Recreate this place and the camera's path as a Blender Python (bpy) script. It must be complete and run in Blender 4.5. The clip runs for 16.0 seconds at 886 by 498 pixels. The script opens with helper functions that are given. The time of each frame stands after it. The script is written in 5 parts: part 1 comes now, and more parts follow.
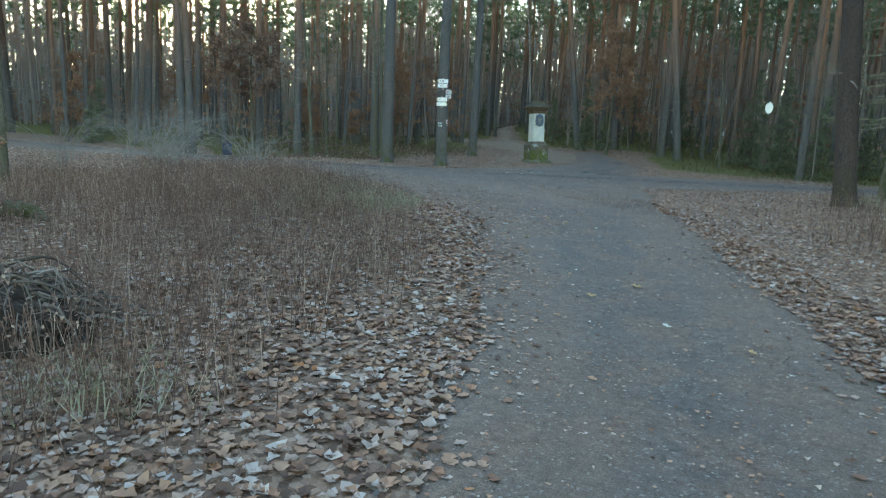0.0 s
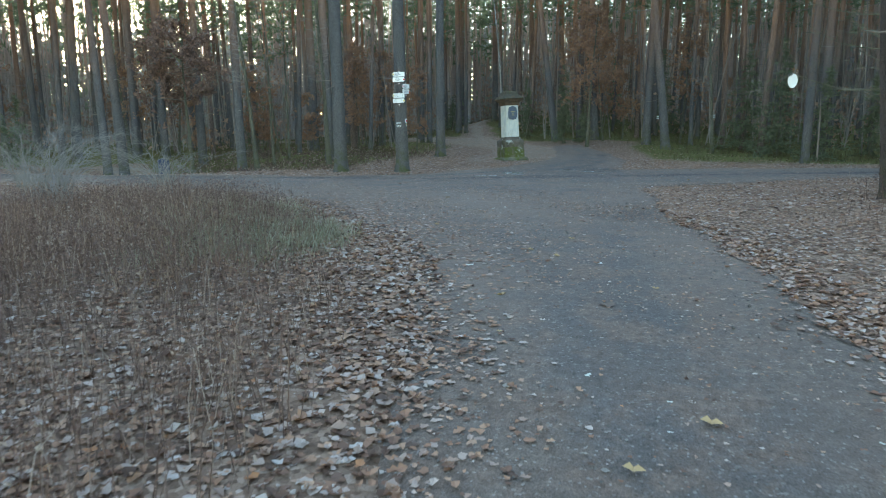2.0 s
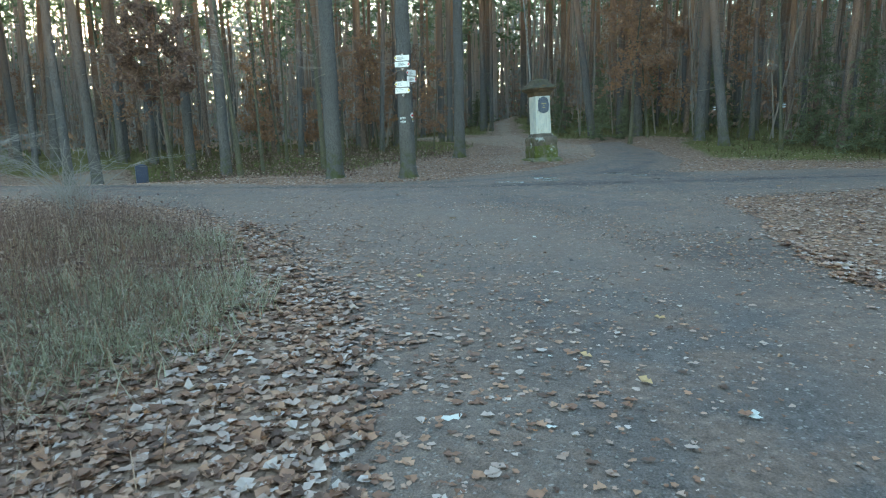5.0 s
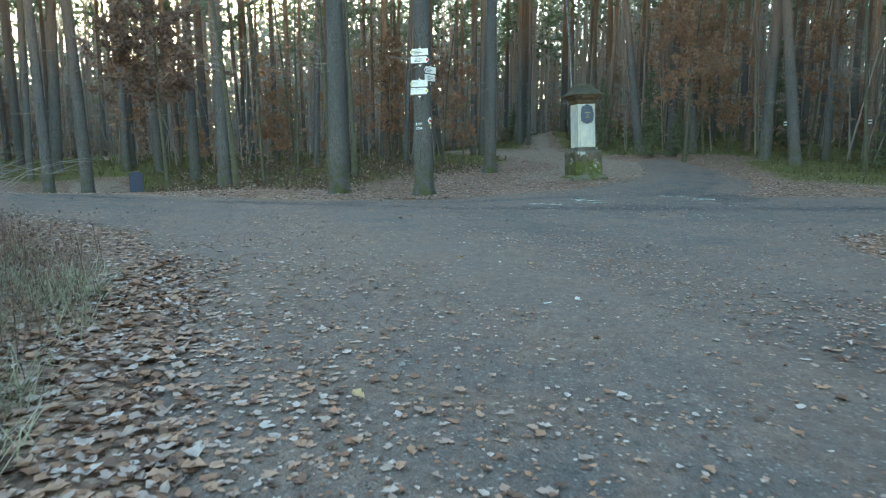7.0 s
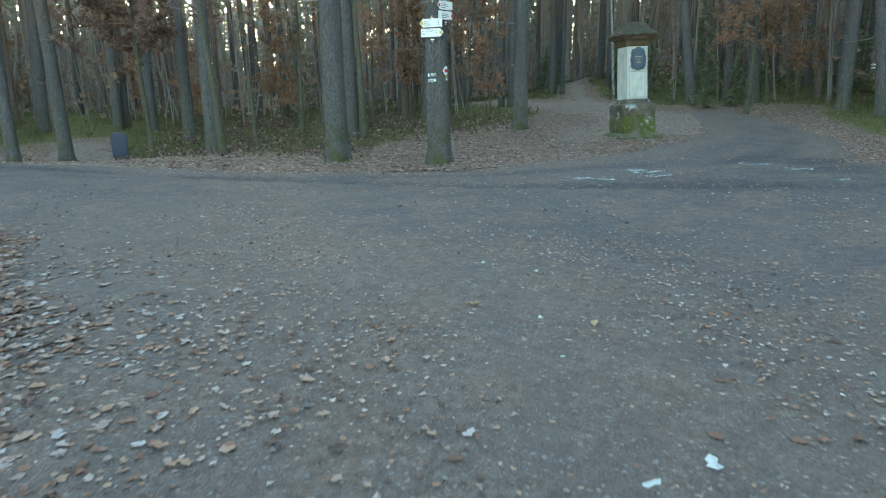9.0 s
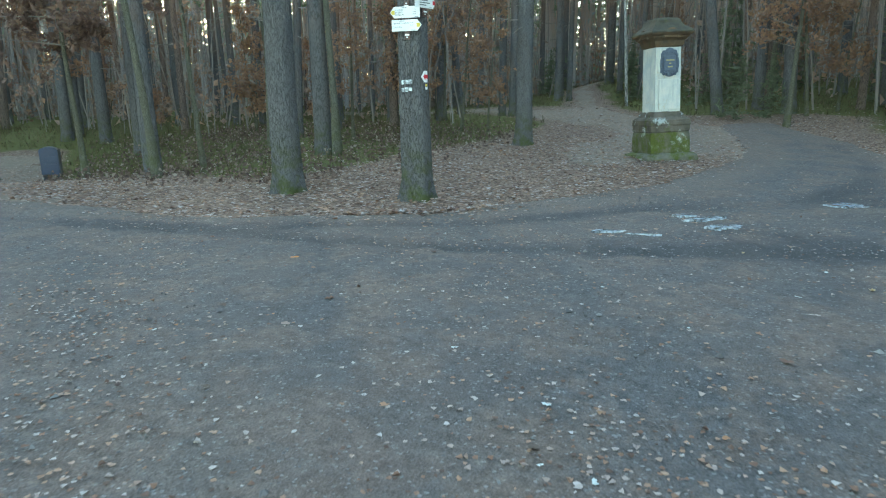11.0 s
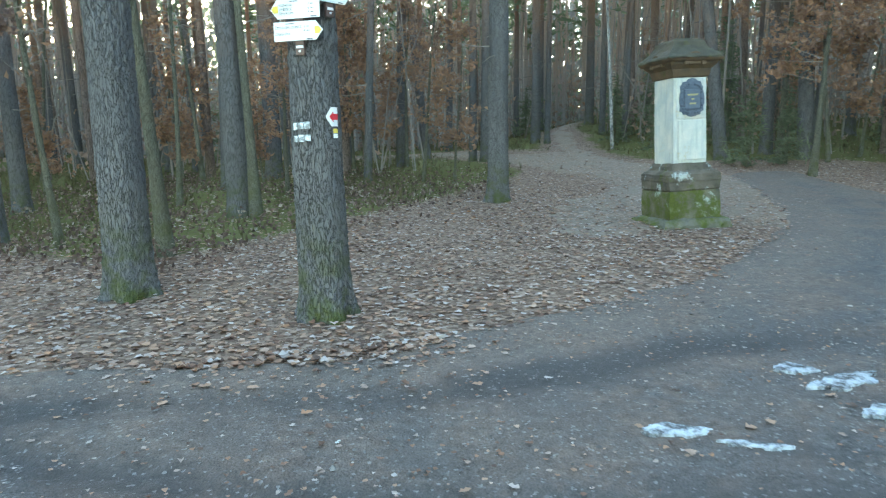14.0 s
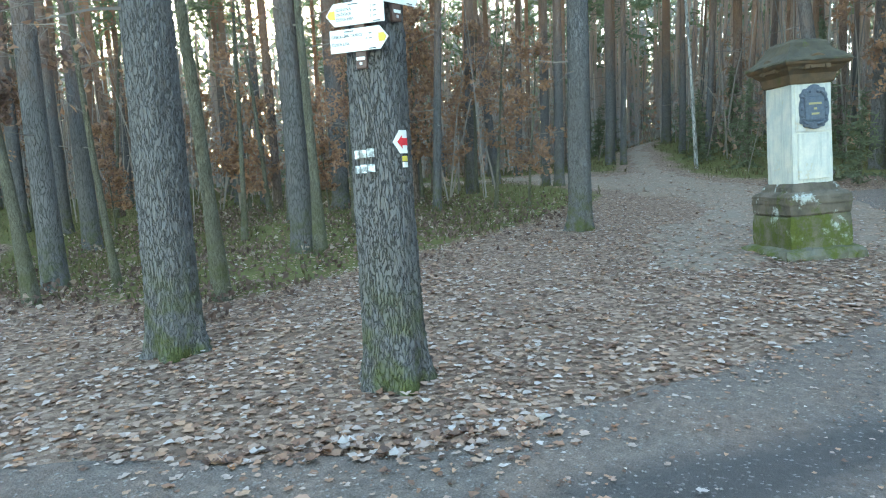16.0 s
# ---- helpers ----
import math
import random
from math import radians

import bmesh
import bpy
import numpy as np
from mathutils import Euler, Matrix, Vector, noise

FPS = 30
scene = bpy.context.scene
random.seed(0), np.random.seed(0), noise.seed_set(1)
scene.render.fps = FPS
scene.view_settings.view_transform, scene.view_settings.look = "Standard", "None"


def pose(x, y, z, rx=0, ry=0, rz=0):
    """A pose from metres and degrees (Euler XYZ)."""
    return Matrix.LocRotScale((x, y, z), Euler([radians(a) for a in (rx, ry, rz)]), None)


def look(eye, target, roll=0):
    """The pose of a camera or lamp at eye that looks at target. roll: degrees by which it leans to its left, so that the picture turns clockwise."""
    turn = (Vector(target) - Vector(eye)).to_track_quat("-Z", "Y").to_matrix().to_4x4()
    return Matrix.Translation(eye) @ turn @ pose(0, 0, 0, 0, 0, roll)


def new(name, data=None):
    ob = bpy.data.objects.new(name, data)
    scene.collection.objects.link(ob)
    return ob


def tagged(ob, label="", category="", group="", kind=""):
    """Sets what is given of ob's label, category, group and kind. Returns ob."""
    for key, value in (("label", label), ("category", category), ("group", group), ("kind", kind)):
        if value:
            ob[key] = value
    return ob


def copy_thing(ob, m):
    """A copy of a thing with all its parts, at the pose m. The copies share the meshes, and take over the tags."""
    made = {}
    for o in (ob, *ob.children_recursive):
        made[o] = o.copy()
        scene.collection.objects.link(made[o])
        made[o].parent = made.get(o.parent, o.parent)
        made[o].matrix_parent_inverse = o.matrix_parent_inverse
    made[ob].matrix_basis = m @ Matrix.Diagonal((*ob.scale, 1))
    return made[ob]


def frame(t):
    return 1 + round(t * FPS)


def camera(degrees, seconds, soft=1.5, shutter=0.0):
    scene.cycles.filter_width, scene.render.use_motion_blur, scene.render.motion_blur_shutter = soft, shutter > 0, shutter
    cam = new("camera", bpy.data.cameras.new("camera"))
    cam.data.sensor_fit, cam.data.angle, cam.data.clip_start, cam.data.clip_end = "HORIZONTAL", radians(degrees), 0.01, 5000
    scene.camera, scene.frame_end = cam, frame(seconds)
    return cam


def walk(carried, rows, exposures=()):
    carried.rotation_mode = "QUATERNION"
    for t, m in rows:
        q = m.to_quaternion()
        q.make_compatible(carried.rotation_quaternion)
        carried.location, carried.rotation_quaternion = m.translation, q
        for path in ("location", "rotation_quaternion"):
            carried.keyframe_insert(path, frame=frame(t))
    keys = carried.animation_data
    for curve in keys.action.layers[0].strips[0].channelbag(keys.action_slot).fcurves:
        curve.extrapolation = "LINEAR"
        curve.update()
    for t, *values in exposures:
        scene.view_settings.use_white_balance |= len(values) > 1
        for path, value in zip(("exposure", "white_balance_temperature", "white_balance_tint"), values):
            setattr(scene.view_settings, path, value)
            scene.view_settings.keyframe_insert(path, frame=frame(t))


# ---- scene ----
cam = camera(68.0, 16.0, soft=1.1, shutter=0.2)
PATH = [
    (0, (1.145, 2.276, 1.458), (0.362, 4.081, 1.098), 3.0),
    (0.5, (0.958, 2.911, 1.507), (0.152, 4.68, 1.036), -2.2),
    (1, (0.726, 3.675, 1.546), (-0.051, 5.46, 1.09), -0.2),
    (1.5, (0.535, 4.434, 1.588), (-0.293, 6.206, 1.169), -0.7),
    (2, (0.274, 5.509, 1.524), (-0.46, 7.333, 1.158), -0.4),
    (2.5, (0.097, 6.182, 1.564), (-0.659, 7.998, 1.202), -0.4),
    (3, (-0.159, 6.892, 1.595), (-0.921, 8.715, 1.28), -0.3),
    (3.5, (-0.36, 7.54, 1.632), (-1.191, 9.329, 1.302), -1.3),
    (4, (-0.571, 8.34, 1.617), (-1.367, 10.148, 1.307), -1.0),
    (4.2, (-0.646, 8.584, 1.578), (-1.446, 10.384, 1.231), -1.4),
    (6.3, (-1.194, 11.211, 1.289), (-2.041, 12.983, 0.911), -0.5),
    (6.5, (-1.269, 11.535, 1.322), (-2.098, 13.318, 0.96), -0.9),
    (7, (-1.799, 12.327, 1.254), (-2.717, 14.075, 0.932), -0.0),
    (7.5, (-2.107, 13.005, 1.267), (-2.978, 14.765, 0.887), -1.6),
    (8, (-2.38, 13.596, 1.309), (-3.324, 15.312, 0.904), -0.8),
    (8.5, (-2.693, 14.26, 1.331), (-3.635, 15.966, 0.883), -1.2),
    (9, (-2.959, 14.901, 1.393), (-3.94, 16.579, 0.921), -0.8),
    (9.2, (-3.119, 15.256, 1.456), (-4.08, 16.952, 1.007), -0.5),
    (11.3, (-4.447, 18.158, 1.527), (-5.434, 19.835, 1.064), -0.5),
    (11.5, (-4.59, 18.444, 1.587), (-5.523, 20.158, 1.151), -1.0),
    (12, (-4.865, 19.141, 1.564), (-5.769, 20.868, 1.12), -0.9),
    (12.5, (-5.09, 19.741, 1.583), (-5.988, 21.487, 1.198), -0.0),
    (13, (-5.34, 20.276, 1.585), (-6.271, 22.011, 1.236), -2.9),
    (13.5, (-5.481, 20.839, 1.572), (-6.385, 22.588, 1.217), -2.4),
    (14, (-5.743, 21.172, 1.586), (-6.674, 22.908, 1.237), -0.6),
    (14.5, (-6.142, 21.564, 1.55), (-7.503, 23.001, 1.268), -4.9),
    (15, (-6.359, 21.836, 1.542), (-7.654, 23.341, 1.301), -2.5),
    (15.5, (-6.431, 21.896, 1.558), (-7.577, 23.519, 1.327), -2.1),
    (16, (-6.391, 21.995, 1.593), (-7.501, 23.637, 1.323), -2.4),
]
walk(cam, [(t, look(eye, target, roll)) for t, eye, target, roll in PATH],
     exposures=[(0, 3.2, 6800, -1), (1, 3.52, 6850, 4), (2, 3.32, 6800, 3), (4, 3.46, 6850, -1), (9, 3.5, 6850, -3), (12.5, 3.84, 6900, -2), (14.5, 4.06, 6800, 1), (16, 4.16, 6800, 2)])

# ---- light ----
SUN_AZ, SUN_EL = radians(-47.5), radians(12.5)
world = bpy.data.worlds.new("world")
scene.world = world
world.use_nodes = True
wn = world.node_tree.nodes
sky = wn.new("ShaderNodeTexSky")
sky.sky_type = "NISHITA"
sky.sun_disc = False
sky.sun_elevation, sky.sun_rotation = SUN_EL, SUN_AZ
sky.air_density, sky.dust_density = 1.0, 0.5
world.node_tree.links.new(sky.outputs[0], wn["Background"].inputs[0])
wn["Background"].inputs[1].default_value = 0.15
sun = new("sun", bpy.data.lights.new("sun", "SUN"))
sun.data.energy, sun.data.angle, sun.data.color = 0.9, radians(8), (1.0, 0.9, 0.78)
sun.matrix_world = look((0, 0, 30), (-math.sin(SUN_AZ) * 30, -math.cos(SUN_AZ) * 30, 30 - math.tan(SUN_EL) * 30))


# ---- materials ----
class Mat:
    """A small builder of node materials."""

    def __init__(self, name, rough=0.85, metal=0.0, spec=0.3):
        self.m = bpy.data.materials.new(name)
        self.m.use_nodes = True
        self.nt = self.m.node_tree
        self.b = self.nt.nodes["Principled BSDF"]
        self.b.inputs["Roughness"].default_value = rough
        self.b.inputs["Metallic"].default_value = metal
        self.b.inputs["Specular IOR Level"].default_value = spec

    def n(self, kind, **values):
        node = self.nt.nodes.new(kind)
        for key, v in values.items():
            node.inputs[key].default_value = v
        return node

    def l(self, a, b):
        self.nt.links.new(a, b)

    def coords(self, stretch=(1, 1, 1), world_space=False):
        src = self.n("ShaderNodeNewGeometry").outputs["Position"] if world_space else self.n("ShaderNodeTexCoord").outputs["Object"]
        mp = self.n("ShaderNodeMapping", Scale=stretch)
        self.l(src, mp.inputs["Vector"])
        return mp.outputs[0]

    def noise(self, co, scale, detail=5.0, rough=0.6):
        t = self.n("ShaderNodeTexNoise", Scale=scale, Detail=detail, Roughness=rough)
        self.l(co, t.inputs["Vector"])
        return t.outputs["Fac"]

    def ramp(self, fac, *stops):
        r = self.n("ShaderNodeValToRGB")
        e = r.color_ramp.elements
        while len(e) < len(stops):
            e.new(0.5)
        for k, (pos, col) in enumerate(stops):
            e[k].position = pos
            e[k].color = (*col, 1)
        self.l(fac, r.inputs[0])
        return r.outputs[0]

    def mix(self, fac, a, b, kind="MIX"):
        x = self.n("ShaderNodeMix")
        x.data_type, x.blend_type = "RGBA", kind
        for val, k in ((fac, 0), (a, 6), (b, 7)):
            if isinstance(val, (int, float)):
                x.inputs[k].default_value = val
            elif isinstance(val, tuple):
                x.inputs[k].default_value = (*val, 1)
            else:
                self.l(val, x.inputs[k])
        return x.outputs[2]

    def mul(self, a, b, op="MULTIPLY"):
        x = self.n("ShaderNodeMath")
        x.operation = op
        for val, k in ((a, 0), (b, 1)):
            if isinstance(val, (int, float)):
                x.inputs[k].default_value = val
            else:
                self.l(val, x.inputs[k])
        return x.outputs[0]

    def color(self, c):
        if isinstance(c, tuple):
            self.b.inputs["Base Color"].default_value = (*c, 1)
        else:
            self.l(c, self.b.inputs["Base Color"])
        return self

    def bump(self, h, dist=0.02, strength=0.6):
        x = self.n("ShaderNodeBump", Distance=dist, Strength=strength)
        self.l(h, x.inputs["Height"])
        self.l(x.outputs[0], self.b.inputs["Normal"])
        return self

    def attr(self, name):
        a = self.n("ShaderNodeAttribute")
        a.attribute_name = name
        return a.outputs["Fac"]

    def obj_random(self):
        return self.n("ShaderNodeObjectInfo").outputs["Random"]

    def island(self):
        return self.n("ShaderNodeNewGeometry").outputs["Random Per Island"]


def bark(name, dark, mid, light, moss=0.0, scale=1.0, upper=None):
    m = Mat(name, 0.92, spec=0.15)
    co = m.coords((1, 1, 0.22))
    v = m.n("ShaderNodeTexVoronoi", Scale=26.0 * scale)
    v.feature = "DISTANCE_TO_EDGE"
    warp = m.n("ShaderNodeTexNoise", Scale=9.0 * scale, Detail=4.0)
    m.l(co, warp.inputs["Vector"])
    add = m.n("ShaderNodeVectorMath")
    add.operation = "MULTIPLY_ADD"
    m.l(warp.outputs["Color"], add.inputs[0])
    add.inputs[1].default_value = (0.13, 0.13, 0.13)
    m.l(co, add.inputs[2])
    m.l(add.outputs[0], v.inputs["Vector"])
    crack = m.ramp(v.outputs["Distance"], (0.0, (0, 0, 0)), (0.12, (1, 1, 1)))
    fine = m.noise(co, 60 * scale, 6)
    big = m.noise(m.coords((1, 1, 0.5)), 2.3, 3)
    plate = m.mix(fine, mid, light)
    c = m.mix(crack, dark, plate)
    c = m.mix(m.ramp(big, (0.35, (0, 0, 0)), (0.7, (0.6, 0.6, 0.6))), c, tuple(0.6 * a for a in light))
    if upper:
        pos = m.n("ShaderNodeSeparateXYZ")
        m.l(m.n("ShaderNodeTexCoord").outputs["Object"], pos.inputs[0])
        high = m.n("ShaderNodeMapRange")
        m.l(m.mul(pos.outputs[2], m.mul(big, 5.0), "ADD"), high.inputs[0])
        high.inputs[1].default_value, high.inputs[2].default_value = 5.5, 10.5
        c = m.mix(high.outputs[0], c, m.mix(fine, tuple(0.6 * a for a in upper), upper))
    if moss:
        pos = m.n("ShaderNodeSeparateXYZ")
        m.l(m.n("ShaderNodeTexCoord").outputs["Object"], pos.inputs[0])
        foot = m.n("ShaderNodeMapRange")
        m.l(pos.outputs[2], foot.inputs[0])
        foot.inputs[1].default_value, foot.inputs[2].default_value = 1.1, 0.0
        patch = m.ramp(m.noise(m.coords(), 5, 5), (0.42, (0, 0, 0)), (0.62, (1, 1, 1)))
        c = m.mix(m.mul(m.mul(foot.outputs[0], patch), moss), c, (0.075, 0.085, 0.022))
    m.color(c)
    h = m.mix(0.35, crack, fine)
    return m.bump(h, 0.03, 0.9).m


BARK_GREY = bark("pine_bark_grey", (0.055, 0.052, 0.05), (0.1, 0.096, 0.093), (0.16, 0.154, 0.151), 0.8, 1.1, upper=(0.34, 0.19, 0.12))
BARK_RED = bark("pine_bark_red", (0.045, 0.032, 0.027), (0.15, 0.11, 0.09), (0.24, 0.18, 0.15), 0.3, upper=(0.42, 0.22, 0.13))
BARK_THIN = bark("young_bark", (0.05, 0.047, 0.035), (0.12, 0.115, 0.085), (0.19, 0.18, 0.13), 0.9, 2.0)
BARK_BIRCH = bark("birch_bark", (0.07, 0.065, 0.06), (0.28, 0.27, 0.25), (0.46, 0.45, 0.42), 0.2, 0.5)
TWIG = Mat("twig", 0.9).color((0.21, 0.18, 0.155)).m
TWIG_GREEN = Mat("greenish_twig", 0.9).color((0.13, 0.125, 0.085)).m
TWIG_GREY = Mat("grey_twig", 0.9).color((0.19, 0.175, 0.16)).m


def leafy(name, *stops, rough=0.8, trans=0.45, patches=None):
    m = Mat(name, rough, spec=0.2)
    c = m.ramp(m.island(), *stops)
    c = m.mix(m.mul(m.noise(m.coords(), 35, 3), 0.5), c, (0.1, 0.07, 0.05))
    if patches:
        c = m.mix(m.ramp(m.noise(m.coords(), 0.9, 5, 0.65), (0.45, (0, 0, 0)), (0.62, (0.55, 0.55, 0.55))), c, patches)
    m.color(c)
    if trans:
        out = m.nt.nodes["Material Output"]
        thin, blend = m.n("ShaderNodeBsdfTranslucent"), m.n("ShaderNodeMixShader", Fac=trans)
        m.l(c, thin.inputs["Color"])
        m.l(m.b.outputs[0], blend.inputs[1])
        m.l(thin.outputs[0], blend.inputs[2])
        m.l(blend.outputs[0], out.inputs["Surface"])
    return m.m


NEEDLES = leafy("pine_needles", (0.0, (0.12, 0.16, 0.09)), (0.5, (0.17, 0.215, 0.12)), (1.0, (0.24, 0.27, 0.15)), trans=0.5)
SPRUCE = leafy("spruce_needles", (0.0, (0.1, 0.13, 0.075)), (1.0, (0.2, 0.23, 0.14)))
BROWN_LEAF = leafy("brown_oak_leaves", (0.0, (0.24, 0.145, 0.105)), (0.5, (0.34, 0.2, 0.13)), (1.0, (0.44, 0.25, 0.145)))
DARK_OAK = leafy("dull_brown_oak_leaves", (0.0, (0.17, 0.11, 0.092)), (0.6, (0.26, 0.17, 0.135)), (1.0, (0.34, 0.22, 0.16)))
RUSSET_LEAF = leafy("purple_brown_leaves", (0.0, (0.27, 0.2, 0.165)), (0.6, (0.4, 0.28, 0.22)), (1.0, (0.48, 0.3, 0.2)))
LITTER = leafy("fallen_leaves", (0.0, (0.07, 0.043, 0.034)), (0.2, (0.17, 0.09, 0.06)), (0.4, (0.29, 0.155, 0.096)), (0.56, (0.42, 0.26, 0.17)),
               (0.7, (0.33, 0.24, 0.195)), (0.85, (0.43, 0.345, 0.295)), (0.95, (0.5, 0.45, 0.41)), (1.0, (0.38, 0.16, 0.06)), rough=0.6, trans=0.12)
DRY_GRASS = leafy("dry_grass_blades", (0.0, (0.13, 0.08, 0.055)), (0.5, (0.23, 0.15, 0.1)), (0.85, (0.32, 0.22, 0.15)), (1.0, (0.45, 0.36, 0.26)))
GREEN_GRASS = leafy("green_grass_blades", (0.0, (0.16, 0.15, 0.09)), (0.5, (0.31, 0.31, 0.2)), (1.0, (0.5, 0.48, 0.36)))
# pine bark lightened for distant trunks, aerial haze painted into the colour
HAZED_BARK = bark("far_pine_bark", (0.2, 0.18, 0.17), (0.36, 0.33, 0.315), (0.46, 0.42, 0.4), 0, upper=(0.5, 0.35, 0.27))
HEATH = leafy("bilberry_shrubs", (0.0, (0.05, 0.052, 0.02)), (0.4, (0.1, 0.108, 0.036)), (0.7, (0.13, 0.1, 0.055)), (1.0, (0.17, 0.15, 0.062)))
STALKS = leafy("dead_stalks", (0.0, (0.08, 0.052, 0.043)), (0.6, (0.19, 0.125, 0.1)), (0.85, (0.27, 0.195, 0.155)), (1.0, (0.46, 0.38, 0.31)))
# far growth paler than real foliage: distance haze is put into these colours
HAZED_BRUSH = leafy("far_brushwood", (0.0, (0.33, 0.32, 0.3)), (0.4, (0.42, 0.41, 0.385)), (0.75, (0.27, 0.32, 0.23)), (0.92, (0.34, 0.39, 0.28)), (1.0, (0.46, 0.33, 0.24)), trans=0.5)
STONES = leafy("gravel_stones", (0.0, (0.07, 0.069, 0.068)), (0.6, (0.13, 0.127, 0.123)), (1.0, (0.24, 0.23, 0.217)), trans=0.0)


def forest_floor():
    m = Mat("forest_floor", 0.95, spec=0.1)
    co = m.coords(world_space=True)
    a = m.noise(co, 0.35, 5)
    b = m.noise(co, 9, 6, 0.7)
    v = m.n("ShaderNodeTexVoronoi", Scale=24.0)
    m.l(co, v.inputs["Vector"])
    leaf = m.ramp(v.outputs["Color"], (0.0, (0.05, 0.034, 0.026)), (0.35, (0.17, 0.11, 0.077)), (0.7, (0.29, 0.2, 0.145)), (1.0, (0.44, 0.34, 0.27)))
    moss = m.mix(b, (0.06, 0.06, 0.022), (0.15, 0.145, 0.05))
    zone = m.attr("moss")
    k = m.ramp(m.mul(m.mul(a, 0.7), zone, "ADD"), (0.55, (0, 0, 0)), (0.85, (1, 1, 1)))
    c = m.mix(k, m.mix(m.mul(b, 0.6), leaf, (0.09, 0.065, 0.05)), moss)
    m.color(c)
    return m.bump(b, 0.06, 0.8).m


def road_surface():
    m = Mat("gravel_road", 0.8, spec=0.35)
    co = m.coords(world_space=True)
    grit = m.noise(co, 95, 4, 0.75)
    patch = m.noise(co, 0.8, 6, 0.65)
    streak = m.noise(m.coords((1.2, 0.25, 1), world_space=True), 2.0, 5, 0.7)
    v = m.n("ShaderNodeTexVoronoi", Scale=70.0)
    m.l(co, v.inputs["Vector"])
    mid = m.noise(co, 14, 6, 0.75)
    fleck = m.ramp(mid, (0.36, (0, 0, 0)), (0.64, (1, 1, 1)))
    speck = m.ramp(grit, (0.38, (0, 0, 0)), (0.66, (1, 1, 1)))
    grey = m.mix(m.mix(0.45, speck, fleck), (0.014, 0.013, 0.0125), (0.148, 0.139, 0.131))
    sand = m.mix(m.mix(0.45, speck, fleck), (0.05, 0.038, 0.031), (0.22, 0.175, 0.14))
    edge = m.attr("edge")
    k = m.ramp(m.mul(m.mul(patch, 0.75), edge, "ADD"), (0.34, (0, 0, 0)), (0.72, (1, 1, 1)))
    c = m.mix(k, grey, sand)
    blotch = m.noise(co, 3.2, 7, 0.75)
    c = m.mix(m.ramp(blotch, (0.42, (0.45, 0.45, 0.45)), (0.6, (0, 0, 0))), c, m.mix(grit, (0.04, 0.034, 0.03), (0.13, 0.11, 0.095)))
    c = m.mix(m.ramp(streak, (0.45, (0, 0, 0)), (0.64, (0.55, 0.55, 0.55))), c, m.mix(speck, (0.055, 0.041, 0.034), (0.17, 0.13, 0.105)))
    stain = m.ramp(m.noise(co, 1.5, 7, 0.72), (0.47, (0, 0, 0)), (0.58, (0.85, 0.85, 0.85)))
    c = m.mix(stain, c, m.mix(m.mix(0.5, speck, fleck), (0.055, 0.04, 0.031), (0.21, 0.153, 0.118)))
    wet = m.attr("wet")
    wk = m.ramp(m.mul(m.mul(patch, 0.6), wet, "ADD"), (0.52, (0, 0, 0)), (0.88, (1, 1, 1)))
    c = m.mix(wk, c, m.mix(mid, (0.022, 0.02, 0.019), (0.07, 0.063, 0.058)))
    stone = m.ramp(v.outputs["Color"], (0.82, (0, 0, 0)), (0.9, (1, 1, 1)))
    c = m.mix(m.mul(stone, 0.45), c, (0.3, 0.285, 0.27))
    m.color(c)
    rr = m.n("ShaderNodeMapRange")
    m.l(wk, rr.inputs[0])
    rr.inputs[3].default_value, rr.inputs[4].default_value = 0.85, 0.72
    m.l(rr.outputs[0], m.b.inputs["Roughness"])
    return m.bump(m.mix(0.5, m.mix(0.5, grit, v.outputs["Distance"]), mid), 0.03, 0.8).m


